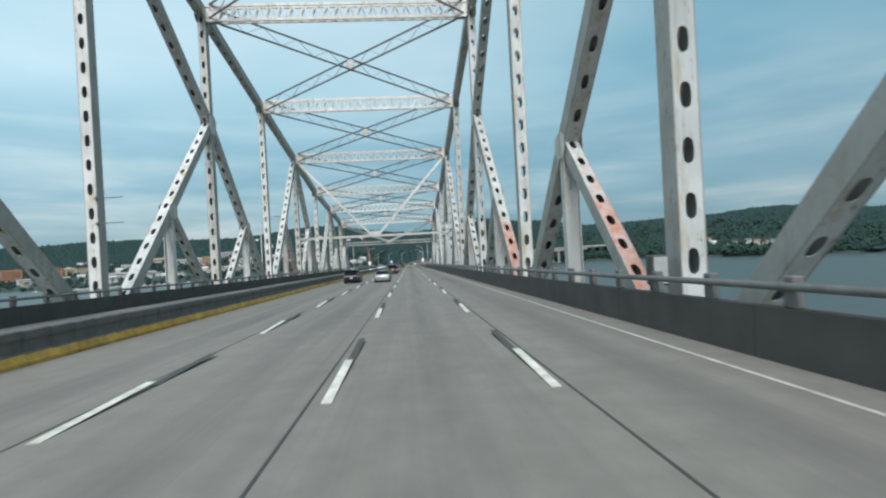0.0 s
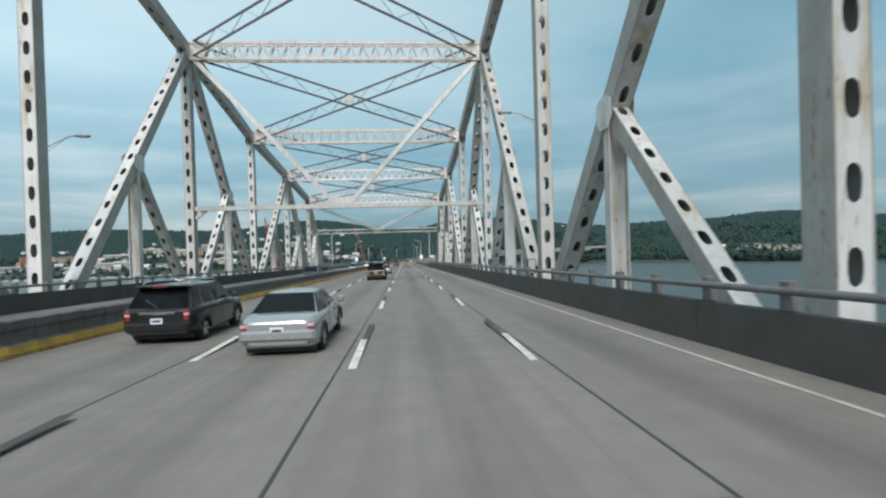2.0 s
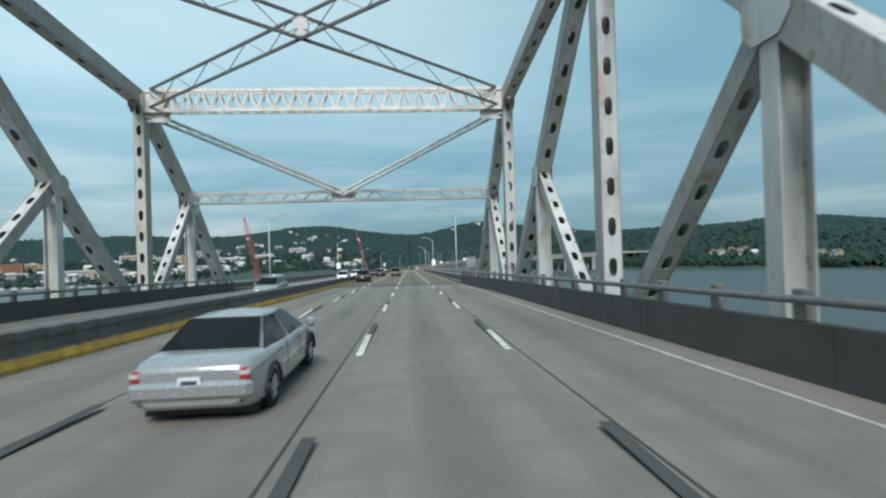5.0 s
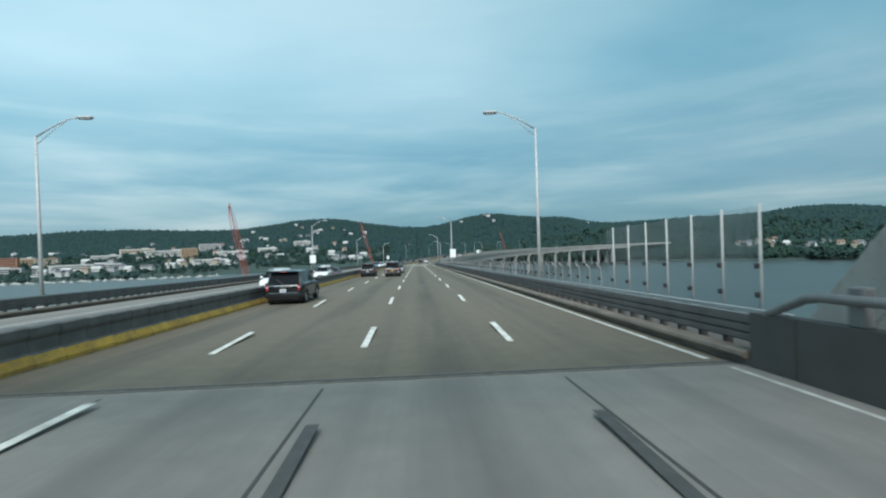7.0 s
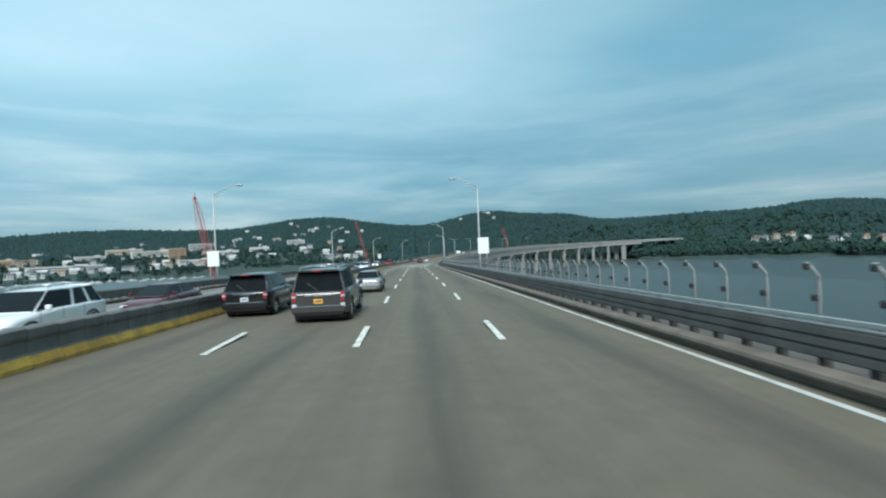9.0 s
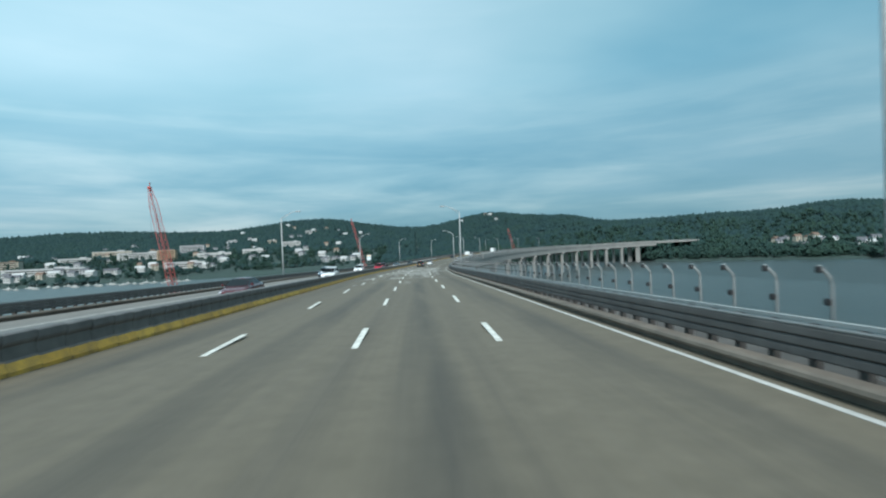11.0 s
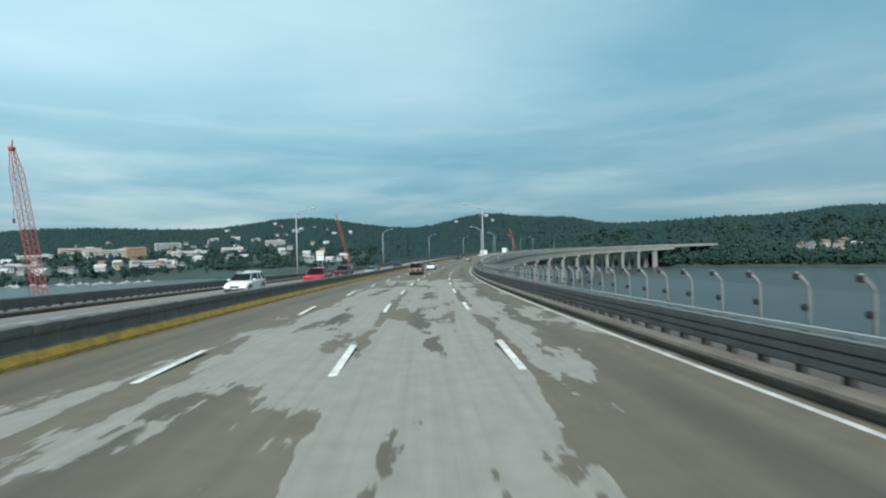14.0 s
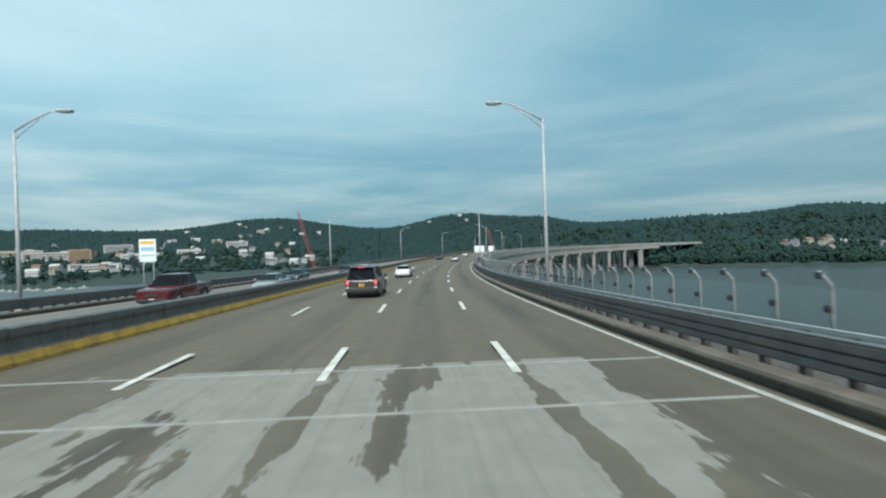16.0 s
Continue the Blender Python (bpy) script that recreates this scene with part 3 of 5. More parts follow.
def truss_parapet(edge, sign, s0, s1):
    def lat(s):  # the wall draws in towards the kerb line at its end
        t = min(1.0, max(0.0, (s - 154.0) / 17.0))
        return edge - sign * 0.52 * t * t * (3 - 2 * t)

    p = thing("parapet", "dark concrete parapet wall with a steel pipe rail", "parapet", kind="structure")
    s = s0
    while s < s1:  # wall panels with open joints between them
        e = min(s + 6.1, s1)
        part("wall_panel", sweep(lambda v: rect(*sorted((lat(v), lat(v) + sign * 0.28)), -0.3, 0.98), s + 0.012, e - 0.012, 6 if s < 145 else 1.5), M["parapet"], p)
        s = e
    bm = bmesh.new()
    add_rod(bm, [road(v, lat(v) + sign * 0.02, 1.36) for v in (s0, 0, 40, 80, 120, 154, 158, 162, 166, 170, s1 - 1.6)] + [road(s1 - 1.3, lat(s1) + sign * 0.02, 1.32), road(s1 - 0.5, lat(s1) + sign * 0.04, 1.02), road(s1 - 0.4, lat(s1) + sign * 0.05, 0.96)], 0.075, 8)
    part("pipe_rail", bm, M["rail"], p)
    post = mesh_of("rail_post", boxes(((0, 0, 0.28), (0.20, 0.26, 0.56)), bevel=0.02), M["rail"])
    s = s0 + 1.0
    while s < s1 - 1.4:
        ob = new("rail_post", post)
        ob.matrix_basis, ob.parent = along(s, lat(s) + sign * 0.17, 0.98), p
        s += 2.35
    return p


truss_parapet(6.3, 1, -40, 174.6)
truss_parapet(-20.25, -1, -40, 174.6)


def trestle_rail(lat, sign, s0, s1, fine_to):
    """Kerb, short posts, twin guard beams, outer hand rail and fence."""
    g = thing("guard_rail", "weathered steel guard rail on short posts above a brown kerb", "guard rail", kind="structure")
    k = lambda a, b: tuple(sorted((lat + sign * a, lat + sign * b)))
    part("kerb", sweep([(lat + sign * a, b) for a, b in ((-0.42, -0.02), (-0.42, 0.12), (-0.55, 0.14), (-0.58, 0.19), (-0.56, 0.25), (-0.50, 0.275), (-0.24, 0.275), (-0.20, 0.24), (-0.20, -0.02))], s0, s1, 6), M["kerb"], g)
    for z0, z1, d in ((0.34, 0.495, 0.0), (0.51, 0.665, -0.01), (0.68, 0.84, -0.02)):  # three box beams, one over another
        prof = [(0.05, z0), (-0.06, z0), (-0.085, z0 + 0.025), (-0.085, z1 - 0.025), (-0.06, z1), (0.05, z1)]
        part("guard_beam", sweep([(lat + sign * (a + d), b) for a, b in prof], s0, s1, 6), M["guard"], g)
    part("cap_rail", sweep([(lat + sign * a, b) for a, b in ((0.04, 0.843), (-0.10, 0.843), (-0.10, 0.868), (0.04, 0.868))], s0, s1, 6), M["rail"], g)
    part("top_rail", sweep(rect(*k(0.34, 0.43), 0.83, 0.90), s0, s1, 6), M["fence_steel"], g)
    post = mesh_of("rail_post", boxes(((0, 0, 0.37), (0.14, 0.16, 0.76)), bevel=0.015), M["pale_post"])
    stub = mesh_of("outer_post", boxes(((0, 0, 0.43), (0.10, 0.14, 0.82)), bevel=0.01), M["rail"])
    s = s0 + 0.6
    rest = bmesh.new()
    while s < s1:
        if s < fine_to:
            ob = new("rail_post", post)
            ob.matrix_basis, ob.parent = along(s, lat + sign * 0.14, -0.01), g
            ob = new("outer_post", stub)
            ob.matrix_basis, ob.parent = along(s + 0.3, lat + sign * 0.38, -0.02), g
        else:
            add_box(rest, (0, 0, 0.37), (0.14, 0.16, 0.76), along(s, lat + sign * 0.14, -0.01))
        s += 0.92
    tagged(part("far_posts", rest, M["pale_post"], g), kind="stuff")
    part("walk_edge", sweep(rect(*k(-0.196, 1.75), -0.5, 0.0), s0, s1, 6), M["walkway"], g)
    return g


trestle_rail(6.25, 1, JOINT - 0.35, 900, 430)
trestle_rail(-20.5, -1, JOINT - 0.35, 900, 260)


def fence_post(sign):
    bm = bmesh.new()
    b = [(0, 0, 0), (0, 0, 1.38), (sign * -0.02, 0, 1.5), (sign * -0.10, 0, 1.58), (sign * -0.24, 0, 1.73)]
    add_rod(bm, b, 0.034, 8)
    for z, x in ((1.66, -0.24), (1.05, -0.09), (0.5, -0.09)):
        add_box(bm, (sign * x, 0, z), (0.10, 0.10, 0.13), None, 0.02, 1)
    return mesh_of("fence_post", bm, M["fence_steel"], M["black_plastic"])


def fence(lat, sign, s0, s1, fine_to):
    f = thing("chain_link_fence", "galvanised chain-link fence on posts bent inward at the top", "fence", kind="structure")
    post = fence_post(sign)
    s = s0
    straight = bmesh.new()
    add_rod(straight, [(0, 0, 0), (0, 0, 3.15)], 0.032, 8)
    for z in (1.72, 1.05, 0.5):
        add_box(straight, (sign * -0.09, 0, z), (0.10, 0.10, 0.13), None, 0.02, 1)
    straight = mesh_of("tall_fence_post", straight, M["fence_steel"], M["black_plastic"])
    while s < fine_to:
        tall = s < 186.8  # the fence starts higher by the truss
        ob = new("tall_fence_post" if tall else "fence_post", straight if tall else post)
        ob.matrix_basis, ob.parent = along(s, lat, 0.0), f
        s += 1.42
    bm = bmesh.new()
    while s < s1:
        m = along(s, lat, 0.0)
        add_rod(bm, [m @ Vector(q) for q in ((0, 0, 0), (0, 0, 1.4), (sign * -0.24, 0, 1.80))], 0.034, 5)
        s += 1.42
    tagged(part("far_posts", bm, M["fence_steel"], f), kind="stuff")
    part("wire_mesh", sweep([(lat + sign * a, b) for a, b in ((0.03, 0.1), (0.03, 1.42), (-0.21, 1.8))], 186.5, s1, 6, False), M["mesh"], f)
    part("wire_mesh", sweep([(lat + sign * 0.045, 0.1), (lat + sign * 0.045, 3.1)], s0, 186.4, 3, False), M["mesh"], f)
    return f


fence(7.75, 1, JOINT + 2, 900, 430)


# ================= the steel truss =================
TRUSS_L, TRUSS_R = -21.2, 8.35
BOTTOM = -2.4
# posts along the road and the height of the top chord over each
TOPS = {-26.92: 37.0, -6.19: 36.8, 14.54: 35.6, 35.27: 33.6, 56.00: 30.6, 76.73: 26.9, 97.46: 23.4, 117.85: 19.9, 138.24: 18.0, 158.63: 16.1}
POSTS = sorted(TOPS)
# peaks of the inverted Vs between them
APEXES = {14.54: 18.1, 56.00: 18.5, 97.46: 23.4, 138.24: 18.0}


def add_holed_plate(bm, m, width, length, pitch, hole_w, hole_l, thick):
    """A cover plate with a row of oval hand holes; lies in the local xz plane, facing -y."""
    n = max(1, int(round(length / pitch)))
    cell = length / n
    k = 12
    for i in range(n):
        zc = (i + 0.5) * cell
        rings = []
        for y in (-thick / 2, thick / 2):
            outer, inner = [], []
            for j in range(k):
                a = 2 * pi * (j + 0.5) / k
                c, s = cos(a), sin(a)
                q = max(abs(c), abs(s))
                outer.append(bm.verts.new(m @ Vector((c / q * width / 2, y, zc + s / q * cell / 2))))
                sc = 1 / max(abs(c) ** 3 + abs(s) ** 3, 1e-6) ** (1 / 3)
                inner.append(bm.verts.new(m @ Vector((c * sc * hole_w / 2, y, zc + s * sc * hole_l / 2))))
            rings.append((outer, inner))
        (o0, i0), (o1, i1) = rings
        for j in range(k):
            j2 = (j + 1) % k
            bm.faces.new((o0[j], o0[j2], i0[j2], i0[j]))
            bm.faces.new((o1[j2], o1[j], i1[j], i1[j2]))
            bm.faces.new((i0[j], i0[j2], i1[j2], i1[j]))


def member(name, p0, p1, wx, wy, holes=True, mat=None, parent=None, pitch=1.7, hole=(0.34, 0.72), label=""):
    """A built-up box member: two solid webs and, if perforated, two plates with hand holes."""
    bm = bmesh.new()
    p0, p1 = Vector(p0), Vector(p1)
    m, length = turned(p0, p1), (p1 - p0).length
    if not holes:
        a, b, t, w = wx / 2, wy / 2, 0.045, 0.03  # one rolled H section
        ring = [(-a, -b), (-a + t, -b), (-a + t, -w), (a - t, -w), (a - t, -b), (a, -b), (a, b), (a - t, b), (a - t, w), (-a + t, w), (-a + t, b), (-a, b)]
        ends = [[bm.verts.new(m @ Vector((x, y, z))) for x, y in ring] for z in (0, length)]
        for k in range(12):
            bm.faces.new((ends[0][k], ends[0][(k + 1) % 12], ends[1][(k + 1) % 12], ends[1][k]))
        bm.faces.new(ends[0][::-1])
        bm.faces.new(ends[1])
        bmesh.ops.recalc_face_normals(bm, faces=bm.faces[:])
    else:
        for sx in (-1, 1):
            # webs get the stained coat with side shade in its colour
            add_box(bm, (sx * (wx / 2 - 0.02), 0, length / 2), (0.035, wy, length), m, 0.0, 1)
        for sy in (-1, 1):
            add_holed_plate(bm, m @ Matrix.Translation((0, sy * (wy / 2 - 0.03), 0)), wx - 0.05, length, pitch, hole[0], hole[1], 0.03)
    return part(name, bm, [mat or M["paint_steel"], M["paint_old_shaded"]], parent, label)


def gusset(x, s, z, h, w, parent, thick=0.02):
    """A pair of node plates with clipped corners."""
    q = [(-w, -h * 0.5), (-w * 0.55, -h), (w * 0.55, -h), (w, -h * 0.5), (w, h * 0.4), (w * 0.5, h * 0.75), (-w * 0.5, h * 0.75), (-w, h * 0.4)]
    for sx in (-1, 1):
        bm = bmesh.new()
        a = [bm.verts.new((x + sx * 0.462, s + u, z + v)) for u, v in q]
        b = [bm.verts.new((x + sx * (0.462 + thick), s + u, z + v)) for u, v in q]
        bm.faces.new(a)
        bm.faces.new(b[::-1])
        for i in range(8):
            bm.faces.new((a[i], a[(i + 1) % 8], b[(i + 1) % 8], b[i]))
        bmesh.ops.recalc_face_normals(bm, faces=bm.faces[:])
        part("gusset_plate", bm, M["paint_steel"], parent)


END_MID = (167.0, 9.1)


def node(x, s, up):
    return Vector((x, s, road_z(s) + up))


def truss_side(x, bridge):
    posts = POSTS
    for a, b in zip(posts, posts[1:]):
        member("top_chord", node(x, a, TOPS[a]), node(x, b, TOPS[b]), 0.92, 1.05, True, None, bridge, 2.0, (0.30, 0.7))
    for s in posts:
        member("vertical_post", node(x, s, BOTTOM), node(x, s, TOPS[s]), 0.82, 0.84, True, None, bridge, 1.65, (0.36, 0.78))
        gusset(x, s, road_z(s) + TOPS[s] - 0.2, 0.9, 1.0, bridge)
    for s, h in APEXES.items():
        for d in (-1, 1):
            far = posts[posts.index(s) + d]
            primed = x > 0 and d == -1 and s == 56.00
            member("diagonal", node(x, s, h), node(x, far, BOTTOM), 0.86, 0.9, True, M["paint_primer"] if primed else None, bridge, label="diagonal patched with orange primer" if primed else "")
            mid, mh = (s + far) / 2, (h + BOTTOM) / 2
            member("sub_vertical", node(x, mid, BOTTOM), node(x, mid, mh - 0.35), 0.78, 0.55, False, None, bridge)
            primer = x > 0 and (d == 1 and s == 14.54)
            member("sub_diagonal", node(x, mid, mh), node(x, s, BOTTOM), 0.70, 0.64, True, M["paint_primer_low"] if primer else None, bridge, 1.45, (0.32, 0.6), "sub-diagonal patched with orange primer" if primer else "")
            gusset(x, mid, road_z(mid) + mh - 0.1, 0.75, 0.75, bridge)
        if h < TOPS[s] - 1:
            prev = posts[posts.index(s) - 1]
            member("diagonal", node(x, s, h), node(x, prev, TOPS[prev]), 0.86, 0.9, True, None, bridge)
            gusset(x, s, road_z(s) + h, 1.2, 0.95, bridge)
    # sloping end post of the last panel, with its own hanger and strut
    s, h = 158.63, TOPS[158.63]
    mid, mh = END_MID
    member("end_post", node(x, s, h), node(x, mid, mh), 0.95, 1.0, True, None, bridge, 2.6, (0.30, 0.62))
    member("end_post", node(x, mid, mh), node(x, 178.0, BOTTOM), 0.95, 1.0, True, None, bridge, 2.6, (0.30, 0.62))
    member("sub_vertical", node(x, mid, BOTTOM), node(x, mid, mh - 0.35), 0.78, 0.55, False, None, bridge)
    member("sub_diagonal", node(x, mid, mh), node(x, s - 0.6, BOTTOM), 0.80, 0.66, True, None, bridge, 1.45, (0.32, 0.6))
    gusset(x, mid, road_z(mid) + mh, 1.3, 1.2, bridge)
    member("bottom_chord", node(x, posts[0], BOTTOM), node(x, 178.5, BOTTOM), 0.85, 0.95, False, None, bridge)


def laced(p0, p1, depth, bars, pitch, up=Vector((0, 0, 1)), wide=0.0, lace=0.45):
    """A laced strut: chord angles above and below with zigzag lacing between; wide splits it into two planes."""
    bm = bmesh.new()
    p0, p1 = Vector(p0), Vector(p1)
    d = (p1 - p0)
    length = d.length
    d.normalize()
    side = d.cross(up).normalized()
    for off in ((-wide / 2, wide / 2) if wide else (0,)):
        o = side * off
        for h in (-depth / 2, depth / 2):
            add_bar(bm, p0 + o + up * h, p1 + o + up * h, bars * 1.6, bars, up)
        n = max(2, int(length / pitch))
        for i in range(n):
            a, b = p0 + o + d * (length * i / n), p0 + o + d * (length * (i + 1) / n)
            h = depth / 2 if i % 2 else -depth / 2
            add_bar(bm, a + up * h, b - up * h, bars * lace, bars * 0.45, up)
    return bm


def truss_bridge():
    bridge = thing("truss_bridge", "pale grey steel through-truss bridge with rust streaks and hand holes", "bridge")
    for x in (TRUSS_L, TRUSS_R):
        truss_side(x, bridge)
    posts = sorted(p for p in POSTS)
    xi, xo = TRUSS_L + 0.45, TRUSS_R - 0.45
    mid = (xi + xo) / 2
    for s in posts:
        z = road_z(s) + TOPS[s] - 0.15
        part("top_strut", laced((xi, s, z), (xo, s, z), 1.6, 0.18, 0.62, Vector((0, 0, 1)), 0.6, 0.8), M["paint_steel"], bridge)
        for x in (xi + 0.7, xo - 0.7):
            part("strut_end_plate", boxes(((x, s, z), (1.5, 0.62, 1.32))), M["paint_steel"], bridge)
    for a, b in zip(posts, posts[1:]):
        za, zb = road_z(a) + TOPS[a], road_z(b) + TOPS[b]
        for x0, x1 in ((xi, xo), (xo, xi)):
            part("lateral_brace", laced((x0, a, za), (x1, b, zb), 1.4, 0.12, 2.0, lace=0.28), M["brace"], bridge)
        part("brace_plate", boxes(((mid, (a + b) / 2, (za + zb) / 2), (0.9, 0.3, 1.2))), M["galv"], bridge)
    # portal with a V and a low cross strut
    s = 97.46
    z, zt = road_z(s) + 7.75, road_z(s) + TOPS[s] - 0.6
    bm = bmesh.new()
    add_bar(bm, (xi, s, z), (xo, s, z), 0.42, 0.62, Vector((0, 0, 1)))
    for x, d in ((xi, 1), (xo, -1)):
        add_bar(bm, (x, s, z - 0.95), (x + d * 0.95, s, z - 0.15), 0.3, 0.3, Vector((0, 1, 0)))
    part("portal_strut", bm, M["paint_steel"], bridge)
    for x in (xi, xo):
        bm = bmesh.new()
        add_bar(bm, (x, s, zt), (mid + (0.6 if x > mid else -0.6), s, z + 0.1), 0.5, 0.42, Vector((0, 1, 0)))
        part("portal_brace", bm, M["paint_steel"], bridge)
    part("brace_plate", boxes(((mid, s, z + 0.35), (2.2, 0.08, 1.1))), M["paint_steel"], bridge)
    # laced end portal in the slope of the end posts
    s0, s1 = 158.63, END_MID[0]
    z0, z1 = road_z(s0) + TOPS[s0] - 1.1, road_z(s1) + END_MID[1] + 0.2
    part("portal_strut", laced((xi, s1, z1), (xo, s1, z1), 0.85, 0.16, 1.0, Vector((0, 0, 1)), 0.5), M["paint_steel"], bridge)
    part("portal_soffit", boxes((((xi + xo) / 2, s1, z1 - 0.42), (xo - xi, 0.6, 0.05))), M["paint_steel"], bridge)
    for x in (xi, xo):
        part("portal_brace", laced((x, s0, z0), (mid, s1, z1 + 0.3), 0.6, 0.14, 0.9, Vector((0, 0.6, 0.8)), 0.0), M["paint_steel"], bridge)
    part("brace_plate", boxes(((mid, s1, z1 + 0.25), (2.4, 0.1, 1.0))), M["paint_steel"], bridge)
    for x in (xi, xo):
        d = 1 if x == xi else -1
        part("corner_plate", boxes(((x + d * 0.9, s0, z0 + 0.2), (1.8, 0.08, 1.8))), M["paint_steel"], bridge)


truss_bridge()


def post_bracket(m):
    b = thing("post_bracket", "thin steel bracket arms bolted to a truss post", "bracket", m=m)
    for z in (5.9, 7.6):
        bm = bmesh.new()
        add_rod(bm, [(0.0, 0, z), (1.7, 0, z + 0.03)], 0.035, 6)
        part("arm", bm, M["rail"], b)
        part("clamp", boxes(((0.0, 0, z), (0.16, 0.2, 0.22)), bevel=0.02), M["rail"], b)
    return b


post_bracket(along(POSTS[3] - 0.45, TRUSS_L + 0.38))


# ================= lamps and signs =================
def street_lamp(m, sign, with_sign=False):
    """A tapered pole with an upswept arm over the road and a long flat lantern."""
    lamp = thing("street_lamp", "tall galvanised lamp post with arm and flat lantern", "street lamp", "lamp posts along the bridge", m=m)
    bm = bmesh.new()
    add_rod(bm, [(0, 0, -0.4), (0, 0, 4), (0, 0, 9.5)], [0.115, 0.095, 0.06], 10)
    part("pole", bm, M["galv"], lamp)
    part("base_plate", boxes(((0, 0, -0.36), (0.45, 0.45, 0.5)), bevel=0.04), M["galv"], lamp)
    bm = bmesh.new()
    add_rod(bm, [(0, 0, 9.45), (-sign * 0.9, 0, 10.0), (-sign * 1.9, 0, 10.45), (-sign * 2.4, 0, 10.5)], [0.05, 0.045, 0.04, 0.035], 8)
    add_rod(bm, [(0, 0, 9.0), (-sign * 0.9, 0, 9.75), (-sign * 1.6, 0, 10.25)], 0.025, 6)
    part("arm", bm, M["galv"], lamp)
    bm = bmesh.new()
    add_box(bm, (-sign * 2.75, 0, 10.5), (0.85, 0.36, 0.16), None, 0.06)
    part("lantern", bm, M["galv"], lamp)
    part("lens", boxes(((-sign * 2.8, 0, 10.41), (0.5, 0.26, 0.05)), bevel=0.02), M["head_lens"], lamp)
    return lamp


for s in (196.0, 270.5, 345.0, 416.5, 484.0, 555.0, 626.0, 697.0, 768.0):
    street_lamp(along(s, 7.35, 0.4), 1)
    street_lamp(along(s - 0.5, -21.5, 0.4), -1)
street_lamp(along(79.4, -22.95, 0.0), -1)
street_lamp(along(78.2, 9.1, 0.9), 1)


def road_sign(m, w, h, z, bars=()):
    sg = thing("road_sign", "plain white rectangular sign seen from behind on a post", "sign", "signs on the bridge", m=m)
    part("panel", boxes(((0, 0, z), (w, 0.05, h)), bevel=0.012), M["sign_white"], sg)
    bm = bmesh.new()
    for x in (-w * 0.3, w * 0.3):
        add_rod(bm, [(x, 0.06, -0.2), (x, 0.06, z + h * 0.4)], 0.04, 6)
    part("post", bm, M["galv"], sg)
    for dz, t, mt in bars:
        part("sign_bar", boxes(((0, -0.028, z + dz), (w * 0.8, 0.008, t))), M[mt], sg)
    return sg


road_sign(along(267.0, 7.3, 0.2), 1.15, 1.7, 3.0)
road_sign(along(268.5, -21.2, 0.2), 1.2, 1.6, 2.8)
road_sign(along(427.5, -21.3, 0.2), 1.3, 1.75, 3.4, ((0.6, 0.22, "plate_yellow"), (0.1, 0.3, "sign_blue"), (-0.4, 0.12, "sign_blue")))
road_sign(along(500.0, 7.3, 0.2), 2.2, 1.4, 3.0)


def junction_box(m):
    j = thing("junction_box", "pale grey electrical cabinet on a bridge post", "electrical box", "cabinets on the bridge", m=m)
    part("cabinet", boxes(((0, 0, 0.45), (0.5, 0.45, 0.9)), bevel=0.03), M["pale_post"], j)
    part("door", boxes(((-0.01, -0.235, 0.45), (0.42, 0.02, 0.8)), bevel=0.006), M["galv"], j)
    part("bracket", boxes(((0.0, 0.1, -0.35), (0.3, 0.25, 0.7))), M["rail"], j)


junction_box(along(14.4, 7.35, 1.05))
junction_box(along(76.6, 7.35, 1.05))
junction_box(along(77.0, -21.3, 1.05))


# ================= river, land, woods and hills =================
WATER = -42.0
CX, CY = 0.0, 300.0


def shore(x):
    """How far up the river line the far bank starts."""
    xs = (-2500, -1200, -600, 0, 300, 430, 600, 800, 1300, 2200)
    ys = (1350, 1070, 960, 1040, 1000, 900, 780, 640, 420, 100)
    return float(np.interp(x, xs, ys))


def ridge(az):
    """Skyline height in degrees over the bearing in degrees, as a sum of a few hills."""
    e = 1.95
    for c, a, w in ((-11, 1.85, 8.5), (9, 1.78, 6.0), (17.5, 0.75, 3.6), (43, 0.85, 4.5), (-31, 0.85, 10.0), (33, 0.3, 7)):
        e += a * math.exp(-((az - c) / w) ** 2)
    return e


def land_z(x, y):
    d = math.hypot(x - CX, y - CY)
    az = math.degrees(math.atan2(x - CX, y - CY))
    inland = y - shore(x)
    if inland < 0:
        return WATER - 4 + max(-4, inland * 0.1)
    crest = d - max(0.0, inland - 1500.0)
    peak = crest * tan(radians(ridge(az) - 0.42)) - 7.0
    low = WATER + 2.5 + min(inland, 60) * 0.06 + (min(max(inland - 20, 0), 480) * 0.045 if x < 0 else 0.0)
    near = min(1.0, max(0.0, (x - 200) / 250.0))  # the bank on this side rises sooner
    t = min(1.0, max(0.0, (inland - 120 + 95 * near) / (1500.0 - 650.0 * near)))
    t = t * t * (3 - 2 * t)
    z = low + (peak - low) * t
    z += 6 * noise.noise((x * 0.004, y * 0.004, 0.3)) * t + 3 * noise.noise((x * 0.015, y * 0.015, 1.3)) * min(1, inland / 200)
    return z


